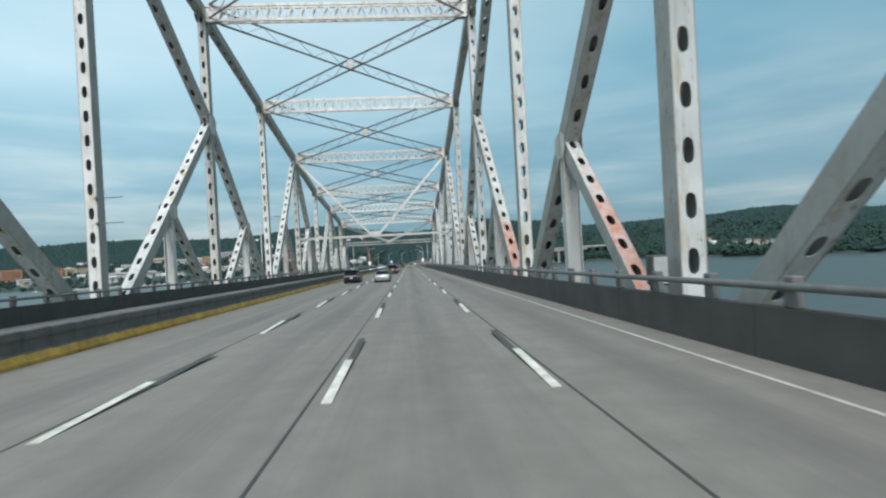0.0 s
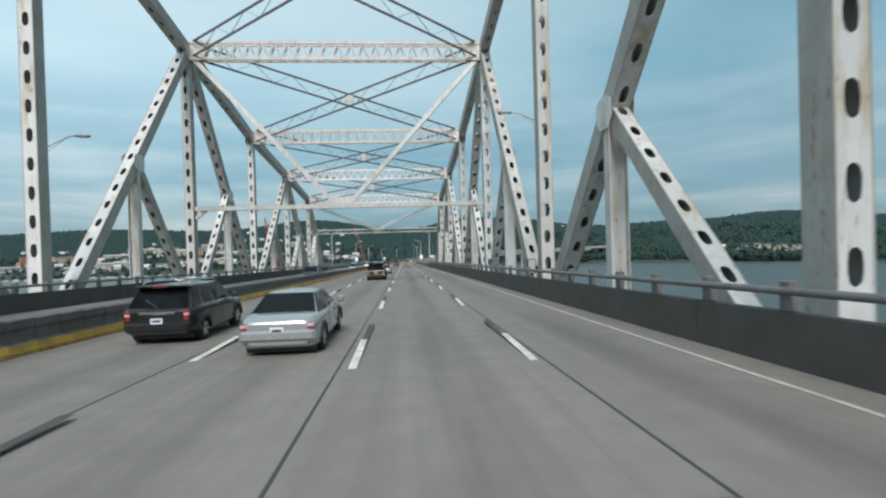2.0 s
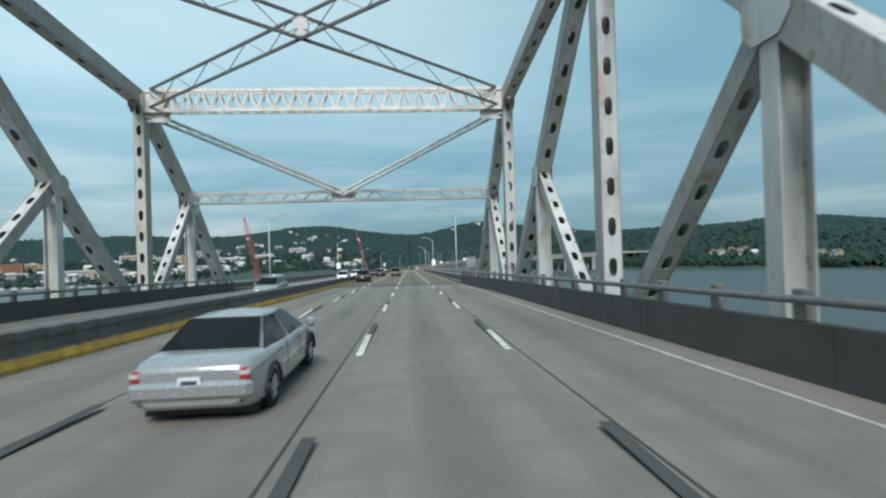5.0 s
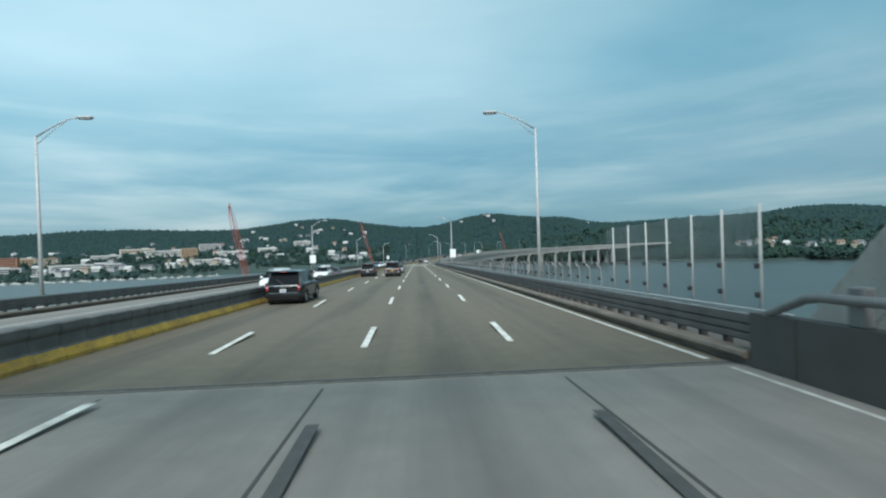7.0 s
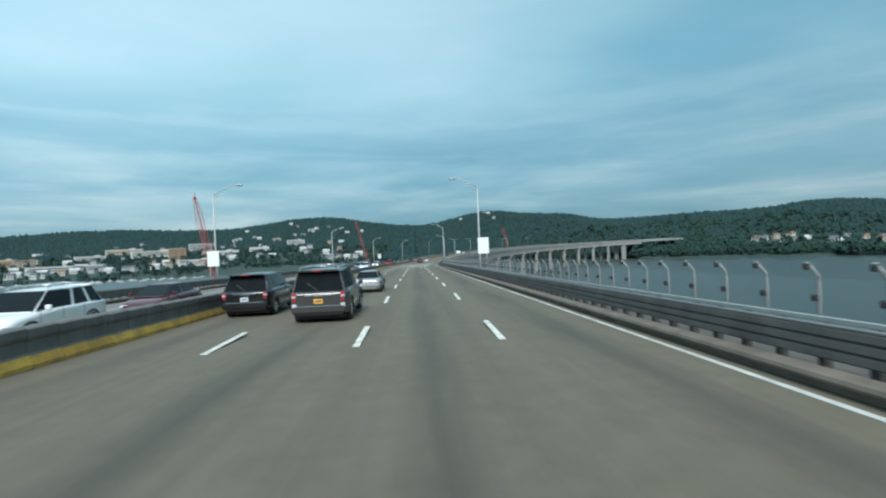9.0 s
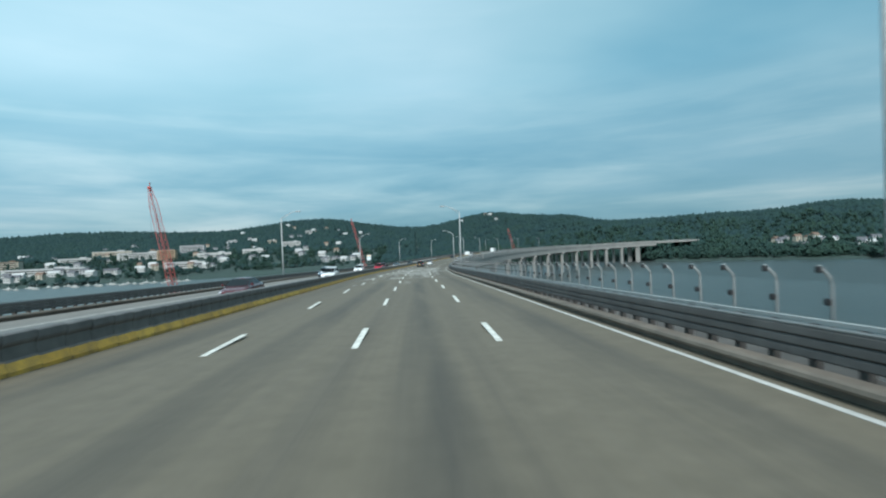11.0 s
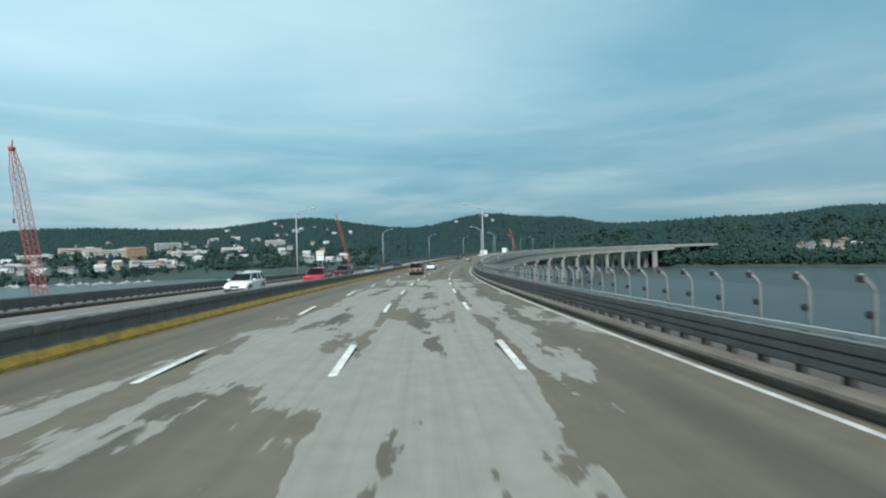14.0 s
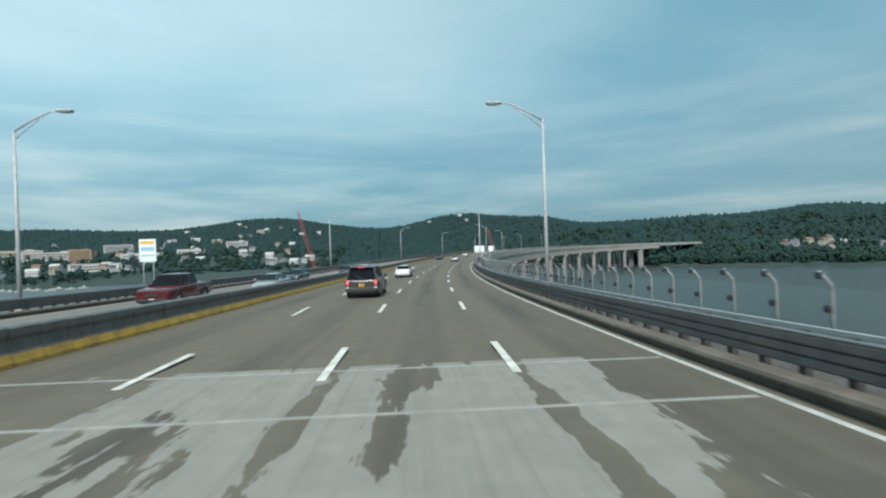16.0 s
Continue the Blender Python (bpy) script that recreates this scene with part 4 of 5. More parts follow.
def land():
    na, nr = 130, 46
    verts, faces = [], []
    for i in range(na + 1):
        a = radians(-78 + 160 * i / na)
        for j in range(nr + 1):
            d = 480 + (3600 - 480) * (j / nr) ** 1.2
            x, y = CX + d * sin(a), CY + d * cos(a)
            verts.append((x, y, land_z(x, y)))
    for i in range(na):
        for j in range(nr):
            k = i * (nr + 1) + j
            faces.append((k, k + nr + 1, k + nr + 2, k + 1))
    me = bpy.data.meshes.new("ground")
    me.from_pydata(verts, [], faces)
    for p in me.polygons:
        p.use_smooth = True
    me.materials.append(M["land"])
    return tagged(new("ground", me), "green river bank and wooded hills", "ground", kind="structure")


land()
water = part("water", boxes(((0, 900, WATER - 1), (9800, 9800, 2))), M["water"])
tagged(water, "wide grey river with light ripples", "river", kind="structure")


def house_mesh(w, d, h, r, wall, roof):
    hs = thing("house", "", "house")
    bm = boxes(((0, 0, h / 2 - 1), (w, d, h + 2)))
    part("wall", bm, wall, hs)
    bm = bmesh.new()
    o = 0.5
    a = [bm.verts.new(c) for c in ((-w / 2 - o, -d / 2 - o, h), (w / 2 + o, -d / 2 - o, h), (w / 2 + o, d / 2 + o, h), (-w / 2 - o, d / 2 + o, h), (-w / 2 - o, 0, h + r), (w / 2 + o, 0, h + r))]
    for idx in ((0, 1, 5, 4), (2, 3, 4, 5), (0, 4, 3), (1, 2, 5), (0, 3, 2, 1)):
        bm.faces.new([a[i] for i in idx])
    part("roof", bm, roof, hs)
    wm = mesh_of("window", boxes(((0, 0, 0), (1.4, 0.1, 1.7))), M["glass"])
    for fl in range(max(1, int(h / 3))):
        for i in range(max(2, int(w / 3.5))):
            ob = new("window", wm)
            ob.location, ob.parent = (-w / 2 + (i + 0.5) * w / max(2, int(w / 3.5)), -d / 2 - 0.04, 1.7 + fl * 3), hs
    return hs


def block_mesh(w, d, h, wall, roof, label):
    b = thing("building", label, "building", "commercial buildings in the town")
    part("wall", boxes(((0, 0, h / 2 - 2), (w, d, h + 4))), wall, b)
    part("roof", boxes(((0, 0, h + 0.4), (w + 0.8, d + 0.8, 0.9)), ((w * 0.2, 0, h + 1.8), (w * 0.18, d * 0.4, 2.2))), roof, b)
    wm = mesh_of("window_band", boxes(((0, 0, 0), (w * 0.9, 0.15, 1.5))), M["glass"])
    for fl in range(max(1, int(h / 3.6))):
        ob = new("window_band", wm)
        ob.location, ob.parent = (0, -d / 2 - 0.06, 1.9 + fl * 3.6), b
    return b


def houses():
    spots = []
    rng = np.random.default_rng(11)
    protos = [house_mesh(11, 8, 6, 3, WALLS[0], ROOFS[0]), house_mesh(14, 9, 5.5, 3.2, WALLS[0], ROOFS[2]),
              house_mesh(10, 9, 6.5, 3.5, WALLS[1], ROOFS[1]), house_mesh(13, 9, 6, 3, WALLS[2], ROOFS[0])]
    labels = ["white clapboard house with dark slate roof among trees", "white house with a pale roof among trees", "cream house with a brown roof among trees", "grey house with a slate roof among trees"]
    places = []
    while len(places) < 96:  # town and hillside across the river
        a, d = radians(-4 - 44 * rng.uniform() ** 0.8), 920 + 1100 * rng.uniform() ** 2.0
        x, y = CX + d * sin(a), CY + d * cos(a)
        if y - shore(x) > 25:
            places.append((x, y))
    while len(places) < 120:  # waterside houses on the near bank
        x = rng.normal(610, 26) if len(places) < 111 else rng.normal(690, 30)
        y = shore(x) + rng.uniform(150, 300)
        places.append((x, y))
    while len(places) < 132:
        a, d = radians(rng.uniform(2, 44)), rng.uniform(1500, 2400)
        places.append((CX + d * sin(a), CY + d * cos(a)))
    for i, (x, y) in enumerate(places):
        k = int(rng.choice(4, p=(0.30, 0.26, 0.22, 0.22)))
        z = land_z(x, y)
        spots.append((x, y, 17.0))
        m = pose(x, y, z + 1.0, 0, 0, float(rng.uniform(-35, 35)))
        if i < 4:
            k, ob = i, protos[i]
            ob.matrix_basis = m
        else:
            ob = copy_thing(protos[k], m)
        tagged(ob, labels[k], "house", "houses on the far bank")
    for w, d, h, wl, rf, az, dist, up, lab in (
            (95, 40, 12, 0, 2, -28.5, 1250, 4, "long low white commercial building with a flat pale roof"), (34, 30, 20, 4, 0, -26.5, 1180, 2, "tan brick building with dark roof"),
            (60, 26, 9, 0, 2, -34, 1300, 3, "low white warehouse with pale roof"), (40, 30, 15, 1, 1, -39, 1240, 3, "cream block by the river"),
            (70, 20, 7, 0, 2, -22, 1200, 1, "long white shed by the water"), (50, 20, 7, 0, 2, -18, 1210, 1, "white marina shed by the water"),
            (24, 16, 8, 1, 2, -16, 1500, 6, "cream building on the slope"), (20, 14, 9, 0, 0, -12, 1700, 8, "white block on the hillside"),
            (24, 14, 8, 2, 2, -20, 1650, 8, "grey block on the hillside"), (34, 20, 22, 3, 0, -42, 1230, 2, "red brick block of flats"),
            (110, 34, 8, 0, 2, -36.5, 1030, 1, "long low white boat shed by the water"), (46, 24, 14, 4, 2, -40.5, 1330, 3, "tan brick warehouse with a pale roof"),
            (80, 26, 10, 1, 2, -31, 1400, 4, "cream market hall with a flat pale roof"), (55, 30, 17, 2, 0, -24, 1380, 4, "grey office block among trees"),
            (64, 22, 9, 0, 2, -25, 960, 1, "low white works shed on the shore"), (38, 26, 24, 3, 1, -45, 1290, 3, "tall red brick block of flats"),
            (90, 24, 8, 2, 2, -43.5, 1130, 1, "long grey shed on the shore"), (44, 20, 12, 0, 2, -14, 1290, 3, "white building at the foot of the hill")):
        x, y = CX + dist * sin(radians(az)), CY + dist * cos(radians(az))
        b = block_mesh(w, d, h, WALLS[wl], ROOFS[rf], lab)
        spots.append((x, y, w * 0.62))
        b.matrix_basis = pose(x, y, land_z(x, y) + min(up, 2), 0, 0, -az * 0.6)
    return np.array(spots)


CLEAR = houses()


def motor_boat(m):
    """A small moored cruiser: flared hull, deck house, windscreen and rail."""
    b = thing("motor_boat", "white motor boat moored by the shore", "boat", "boats in the marina", m=m)
    bm = bmesh.new()
    rows = [(-4.6, 1.5, 0.0), (-3.0, 1.65, -0.05), (1.0, 1.65, 0.0), (3.4, 1.05, 0.15), (4.9, 0.08, 0.4)]
    rings = [[bm.verts.new(p) for p in ((-w, y, 1.15 + d), (-w * 0.7, y, 0.0), (0, y, -0.5 + d), (w * 0.7, y, 0.0), (w, y, 1.15 + d))] for y, w, d in rows]
    for r0, r1 in zip(rings, rings[1:]):
        for k in range(5):
            bm.faces.new((r0[k], r0[(k + 1) % 5], r1[(k + 1) % 5], r1[k]))
    bm.faces.new(rings[0])
    bmesh.ops.recalc_face_normals(bm, faces=bm.faces[:])
    part("hull", bm, WALLS[0], b)
    part("deck_house", boxes(((0, -0.4, 1.75), (2.3, 3.6, 1.3)), bevel=0.2), WALLS[0], b)
    part("windscreen", boxes(((0, 1.42, 1.95), (1.9, 0.08, 0.6))), M["glass"], b)
    bm = bmesh.new()
    add_rod(bm, [(0, -0.4, 2.3), (0, -0.4, 7.5)], 0.07, 5)
    part("mast", bm, M["galv"], b)
    return b


def marina():
    rng = np.random.default_rng(21)
    first = None
    for k in range(46):
        az = radians(-20 - 26 * (k + rng.uniform(-0.4, 0.4)) / 46)
        x = -930 * sin(-az)
        y = shore(x) - 14 - 16 * (k % 3) - rng.uniform(0, 6)
        m = pose(x, y, WATER, 0, 0, float(rng.uniform(60, 120)))
        if first is None:
            first = motor_boat(m)
        else:
            copy_thing(first, m)


marina()


def leaf_clump():
    """A cheap clump of leaves to push about: corners and faces of an octahedron."""
    vs = np.array([(1, 0, 0), (-1, 0, 0), (0, 1, 0), (0, -1, 0), (0, 0, 1), (0, 0, -1)], float)
    fs = np.array([f for a, b in ((0, 2), (2, 1), (1, 3), (3, 0)) for f in ((a, b, 4), (b, a, 5))])
    return vs, fs


def woods(name, spots, mat, label, seed, lumps=1):
    """Many tree crowns as one mesh; spots: x, y, ground, height, width."""
    rng = np.random.default_rng(seed)
    vs, fs = leaf_clump()
    n = len(spots)
    sp = np.array(spots)
    allv, allf = [], []
    for k in range(lumps):
        c = sp[:, :3].copy()
        h, w = sp[:, 3], sp[:, 4]
        if lumps > 1:
            a = rng.uniform(0, 2 * pi, n)
            rr = w * rng.uniform(0.0, 0.5, n)
            c[:, 0] += rr * np.cos(a)
            c[:, 1] += rr * np.sin(a)
            up = h * (0.12 + 0.85 * rng.uniform(0, 1, n) * (1 - 1.1 * (rr / w) ** 2))
            sx, sz = w * rng.uniform(0.12, 0.26, n), h * rng.uniform(0.10, 0.19, n)
        else:
            up, sx, sz = h * 0.36, w * 0.72, h * 0.44
        c[:, 2] += up
        jit = rng.uniform(0.5 if lumps > 1 else 0.65, 1.4 if lumps > 1 else 1.25, (n, len(vs), 1))
        if lumps > 1:
            jit = jit + rng.uniform(-0.25, 0.25, (n, len(vs), 3))
        v = vs[None] * jit * np.stack([sx, sx, sz], 1)[:, None, :] + c[:, None, :]
        off = (np.arange(n) * len(vs))[:, None, None] + k * n * len(vs)
        allv.append(v.reshape(-1, 3))
        allf.append((fs[None] + off).reshape(-1, 3))
    v, f = np.concatenate(allv), np.concatenate(allf)
    me = bpy.data.meshes.new(name)
    me.vertices.add(len(v))
    me.vertices.foreach_set("co", v.ravel())
    me.loops.add(f.size)
    me.loops.foreach_set("vertex_index", f.ravel())
    me.polygons.add(len(f))
    me.polygons.foreach_set("loop_start", np.arange(0, f.size, 3))
    me.polygons.foreach_set("loop_total", np.full(len(f), 3))
    me.polygons.foreach_set("use_smooth", np.full(len(f), True))
    me.update(calc_edges=True)
    me.materials.append(mat)
    return tagged(new(name, me), label, "trees", kind="stuff")


def town(x, y):
    """Where buildings stand rather than trees."""
    inland = y - shore(x)
    return x < -60 and 10 < inland < 420


def scatter(seed, count, dmin, dmax, az0, az1, hmin, hmax, keep):
    """Random spots on land, clear of houses and of the ground before them."""
    rng = np.random.default_rng(seed)
    ln = np.hypot(CLEAR[:, 0] - CX, CLEAR[:, 1] - CY)
    ux, uy = (CLEAR[:, 0] - CX) / ln, (CLEAR[:, 1] - CY) / ln
    before = np.where(CLEAR[:, 0] > 300, 45.0, 40.0)
    out = []
    while len(out) < count:
        n = 4000
        d, a = np.sqrt(rng.uniform(dmin * dmin, dmax * dmax, n)), np.radians(rng.uniform(az0, az1, n))
        x, y = CX + d * np.sin(a), CY + d * np.cos(a)
        dx, dy = x[:, None] - CLEAR[:, 0], y[:, None] - CLEAR[:, 1]
        back, across = -(dx * ux + dy * uy), np.abs(dx * uy - dy * ux)
        free = ~np.any((across < CLEAR[:, 2]) & (back > -CLEAR[:, 2]) & (back < before), axis=1)
        pick, hs, ws = rng.uniform(0, 1, n), rng.uniform(hmin, hmax, n), rng.uniform(0.8, 1.25, n)
        tall = rng.uniform(0, 1, n) < 0.10
        hs, ws = np.where(tall, hs * 1.9, hs), np.where(tall, ws * 0.55, ws)
        for i in np.nonzero(free)[0]:
            px, py = float(x[i]), float(y[i])
            if py - shore(px) < 6 or pick[i] > keep(px, py):
                continue
            out.append((px, py, land_z(px, py) - 1.0, hs[i], hs[i] * ws[i]))
    return out[:count]


woods("far_woods", scatter(3, 195000, 820, 2700, -70, 62, 6, 9.5, lambda x, y: 0.06 if town(x, y) else 1.0), M["forest_far_hazy"], "dense dark green woods on the hills", 4)
woods("far_woods", scatter(9, 24000, 2550, 3580, -72, -14, 8, 13, lambda x, y: 1.0), M["forest_far_hazy"], "woods on the hill crest", 10)
woods("shore_trees", scatter(5, 3600, 500, 1250, 8, 60, 7, 12.5, lambda x, y: 1.0 if y - shore(x) < 260 else 0.3), M["forest_near"], "leafy trees along the river bank", 6, 27)
woods("town_trees", scatter(7, 1500, 800, 1800, -62, 2, 6, 11, lambda x, y: 1.0 if town(x, y) else 0.1), M["forest_near"], "trees between the buildings of the town", 8, 18)


# ================= causeway ahead: girders and piers =================
def causeway():
    c = thing("causeway", "low concrete causeway on rows of piers across the river", "viaduct", kind="structure")
    for lat in (-20.0, 7.4):
        part("girder", sweep(lambda s, lat=lat: rect(lat - 0.4, lat + 0.4, -3.2 - 3.0 * min(1, max(0, (s - 480) / 120)), -0.95), 180, BEND_END, 10), M["causeway"], c)
    part("fascia", sweep(rect(7.75, 8.3, -1.6, 0.9), 560, BEND_END, 8), M["causeway"], c)
    part("fascia", sweep(rect(7.75, 8.1, -1.6, 0.1), 178, 560, 8), M["causeway"], c)
    for s in [178.0] + [224.0 + 46 * i for i in range(6)]:  # bents under the near part
        m = along(s)
        low, foot = (-4.6, 9.0) if s < 200 else (-4.0, 2.4)
        h = road_z(s) - WATER + 2
        bm = bmesh.new()
        add_box(bm, (-6.6, 0, low), (31.5, foot, 1.6), m, 0.1)
        part("pier_cap", bm, M["causeway"], c)
        for lat in (-20.5, -7.0, 6.6):
            bm = bmesh.new()
            add_box(bm, (lat, 0, (low - 0.8 - h) / 2), (2.4, foot * 0.8, h + low - 0.8), m, 0.1)
            part("pier", bm, M["causeway"], c)
    s = 614.0
    while s < BEND_END - 10:
        m = along(s)
        h = road_z(s) - WATER + 2
        wall = 1.6 if s < BEND_END - 60 else 4.5
        bm = bmesh.new()
        add_box(bm, (-6, 0, -7.0), (30.5, 2.6, 1.6), m, 0.1)
        part("pier_cap", bm, M["causeway"], c)
        for lat in (-18.5, -6.0, 6.6):
            bm = bmesh.new()
            add_box(bm, (lat, 0, -7.7 - (h - 7.7) / 2), (2.4, 2.0 * wall, h - 7.7), m, 0.1)
            part("pier", bm, M["causeway"], c)
        s += 46.0
    # the road goes on over the bank
    part("approach_road", sweep(rect(-20.9, 8.1, -3.0, 0), BEND_END + 0.02, BEND_END + 130, 20), M["causeway"], c)


causeway()


# ================= cranes on the river =================
def crane(m, length, lean, swing):
    """A crawler crane on a barge: lattice boom, mast back-stay, house, hook."""
    c = thing("crane", "red lattice-boom crawler crane on a work barge", "crane", "cranes by the bridge", m=m)
    part("barge", boxes(((0, 0, 1.0), (16, 34, 3.0)), bevel=0.3), M["kerb"], c)
    part("house", boxes(((0, 0, 4.8), (4.6, 7.5, 3.4)), bevel=0.15), M["crane_red"], c)
    part("counterweight", boxes(((0, -4.6, 4.4), (4.4, 1.8, 2.2)), bevel=0.1), M["black_plastic"], c)
    for x in (-2.4, 2.4):
        part("crawler_track", boxes(((x, 0, 2.9), (1.2, 7.5, 1.1)), bevel=0.25), M["black_plastic"], c)
    r, q = radians(lean), radians(swing)
    d = Vector((cos(r) * sin(q), cos(r) * cos(q), sin(r)))
    a = Vector((0, 2.2, 5.5))
    tip = a + d * length
    side = d.cross(Vector((0, 0, 1))).normalized()
    nrm = side.cross(d)
    bm = bmesh.new()
    n = int(length / 2.2)

    def corner(t, i):
        w = 1.35 * min(1.0, 0.35 + 5 * min(t, 1 - t))
        return a + d * length * t + side * (w if i in (0, 1) else -w) + nrm * (w if i in (1, 2) else -w)

    for i in range(4):
        for k in range(n):
            t0, t1 = k / n, (k + 1) / n
            add_bar(bm, corner(t0, i), corner(t1, i), 0.16, 0.16, nrm)
            add_bar(bm, corner(t0, i), corner(t1, (i + 1) % 4), 0.10, 0.10, nrm)
    part("boom", bm, M["crane_red"], c)
    bm = bmesh.new()
    add_box(bm, tip, (1.4, 1.8, 1.2), None, 0.2)
    add_bar(bm, tip, tip + d * 2.5 + nrm * 1.2, 0.3, 0.3, side)
    part("boom_head", bm, M["crane_red"], c)
    bm = bmesh.new()
    mast = a + Vector((0, -6, 9))
    add_rod(bm, [a + Vector((0, -1.5, 0)), mast], 0.25, 6)
    part("mast", bm, M["crane_red"], c)
    bm = bmesh.new()
    for sx in (-0.7, 0.7):
        add_rod(bm, [mast + side * sx, tip + side * sx * 0.5], 0.05, 5)
    add_rod(bm, [tip, tip - Vector((0, 0, length * 0.35))], 0.05, 5)
    add_box(bm, tip - Vector((0, 0, length * 0.35)), (0.6, 0.6, 1.4), None, 0.15)
    part("cable", bm, M["black_plastic"], c)
    return c


crane(pose(-108.5, 497, WATER, 0, 0, 0), 66, 74, -62)
crane(pose(-68, 960, WATER, 0, 0, 0), 74, 74, -70)
crane(pose(170, 1080, WATER + 2, 0, 0, 0), 52, 74, -60)


# ================= vehicles =================
def wheel_parts(parent, x, y, r, width, rim):
    """A tyre with a rim under it; axle across the car."""
    bm = bmesh.new()
    prof = [(0.62, -0.5), (0.93, -0.5), (1.0, -0.36), (1.0, 0.36), (0.93, 0.5), (0.62, 0.5)]
    n = 20
    rings = [[bm.verts.new((b * width, a * r * cos(2 * pi * k / n), a * r * sin(2 * pi * k / n))) for a, b in prof] for k in range(n)]
    for k in range(n):
        r0, r1 = rings[k], rings[(k + 1) % n]
        for j in range(len(prof) - 1):
            f = bm.faces.new((r0[j], r0[j + 1], r1[j + 1], r1[j]))
            f.smooth = True
    bmesh.ops.recalc_face_normals(bm, faces=bm.faces[:])
    w = part("wheel", bm, M["tyre"], parent)
    w.location = (x, y, r)
    sg = 1 if x > 0 else -1
    bm = bmesh.new()
    add_rod(bm, [(sg * width * 0.2, 0, 0), (sg * width * 0.34, 0, 0)], r * 0.63, 20)
    for k in range(6):
        a = 2 * pi * k / 6
        add_bar(bm, (sg * width * 0.38, 0, 0), (sg * width * 0.42, r * 0.56 * cos(a), r * 0.56 * sin(a)), 0.05, 0.08)
    add_rod(bm, [(sg * width * 0.3, 0, 0), (sg * width * 0.46, 0, 0)], r * 0.16, 10)
    part("rim", bm, rim, w)


def loft(stations, n_round=4):
    """Body shell: stations of (y, half width, z low, z high, corner), each a rounded box section."""
    bm = bmesh.new()
    rings = []
    for y, hw, z0, z1, c in stations:
        pts = []
        for cx, cz, a0 in ((hw - c, z1 - c, 0), (-hw + c, z1 - c, 90), (-hw + c, z0 + c, 180), (hw - c, z0 + c, 270)):
            for k in range(n_round + 1):
                a = radians(a0 + 90 * k / n_round)
                pts.append((cx + c * cos(a), y, cz + c * sin(a)))
        rings.append([bm.verts.new(p) for p in pts])
    m = len(rings[0])
    for r0, r1 in zip(rings, rings[1:]):
        for k in range(m):
            f = bm.faces.new((r0[k], r0[(k + 1) % m], r1[(k + 1) % m], r1[k]))
            f.smooth = True
    bm.faces.new(rings[0])
    bm.faces.new(rings[-1][::-1])
    bmesh.ops.recalc_face_normals(bm, faces=bm.faces[:])
    return bm


def join_rings(rows, bm):
    """A sheet of quads through rows of points."""
    vs = [[bm.verts.new(p) for p in r] for r in rows]
    return [bm.faces.new((a[k], a[k + 1], b[k + 1], b[k])) for a, b in zip(vs, vs[1:]) for k in range(len(a) - 1)]


def cabin(y_rear_low, y_rear_top, y_front_top, y_front_low, z0, z1, w0, w1):
    """The glazed upper part, tapering to the roof."""
    bm = bmesh.new()
    ym = (y_rear_low + y_front_low) / 2
    lo = [(-w0, y_rear_low), (w0, y_rear_low), (w0 + 0.02, ym), (w0 * 0.97, y_front_low), (-w0 * 0.97, y_front_low), (-w0 - 0.02, ym)]
    yt = (y_rear_top + y_front_top) / 2
    hi = [(-w1, y_rear_top), (w1, y_rear_top), (w1, yt), (w1 * 0.97, y_front_top), (-w1 * 0.97, y_front_top), (-w1, yt)]
    a = [bm.verts.new((x, y, z0)) for x, y in lo]
    b = [bm.verts.new((x, y, z1)) for x, y in hi]
    for k in range(6):
        bm.faces.new((a[k], a[(k + 1) % 6], b[(k + 1) % 6], b[k]))
    bm.faces.new(b)
    bm.faces.new(a[::-1])
    return bm, a, b


def pane(a0, a1, b0, b1, u0, u1, v0, v1):
    """A slightly proud glass pane within a slanted side of the cabin."""
    bm = bmesh.new()
    nrm = (a1 - a0).cross(b0 - a0).normalized()
    q = []
    for u, v in ((u0, v0), (u1, v0), (u1, v1), (u0, v1)):
        q.append((a0 + (a1 - a0) * u) * (1 - v) + (b0 + (b1 - b0) * u) * v)
    f = [bm.verts.new(x + nrm * 0.008) for x in q]
    r = [bm.verts.new(x - nrm * 0.02) for x in q]
    bm.faces.new(f)
    bm.faces.new(r[::-1])
    for i in range(4):
        bm.faces.new((f[i], r[i], r[(i + 1) % 4], f[(i + 1) % 4]))
    return bm


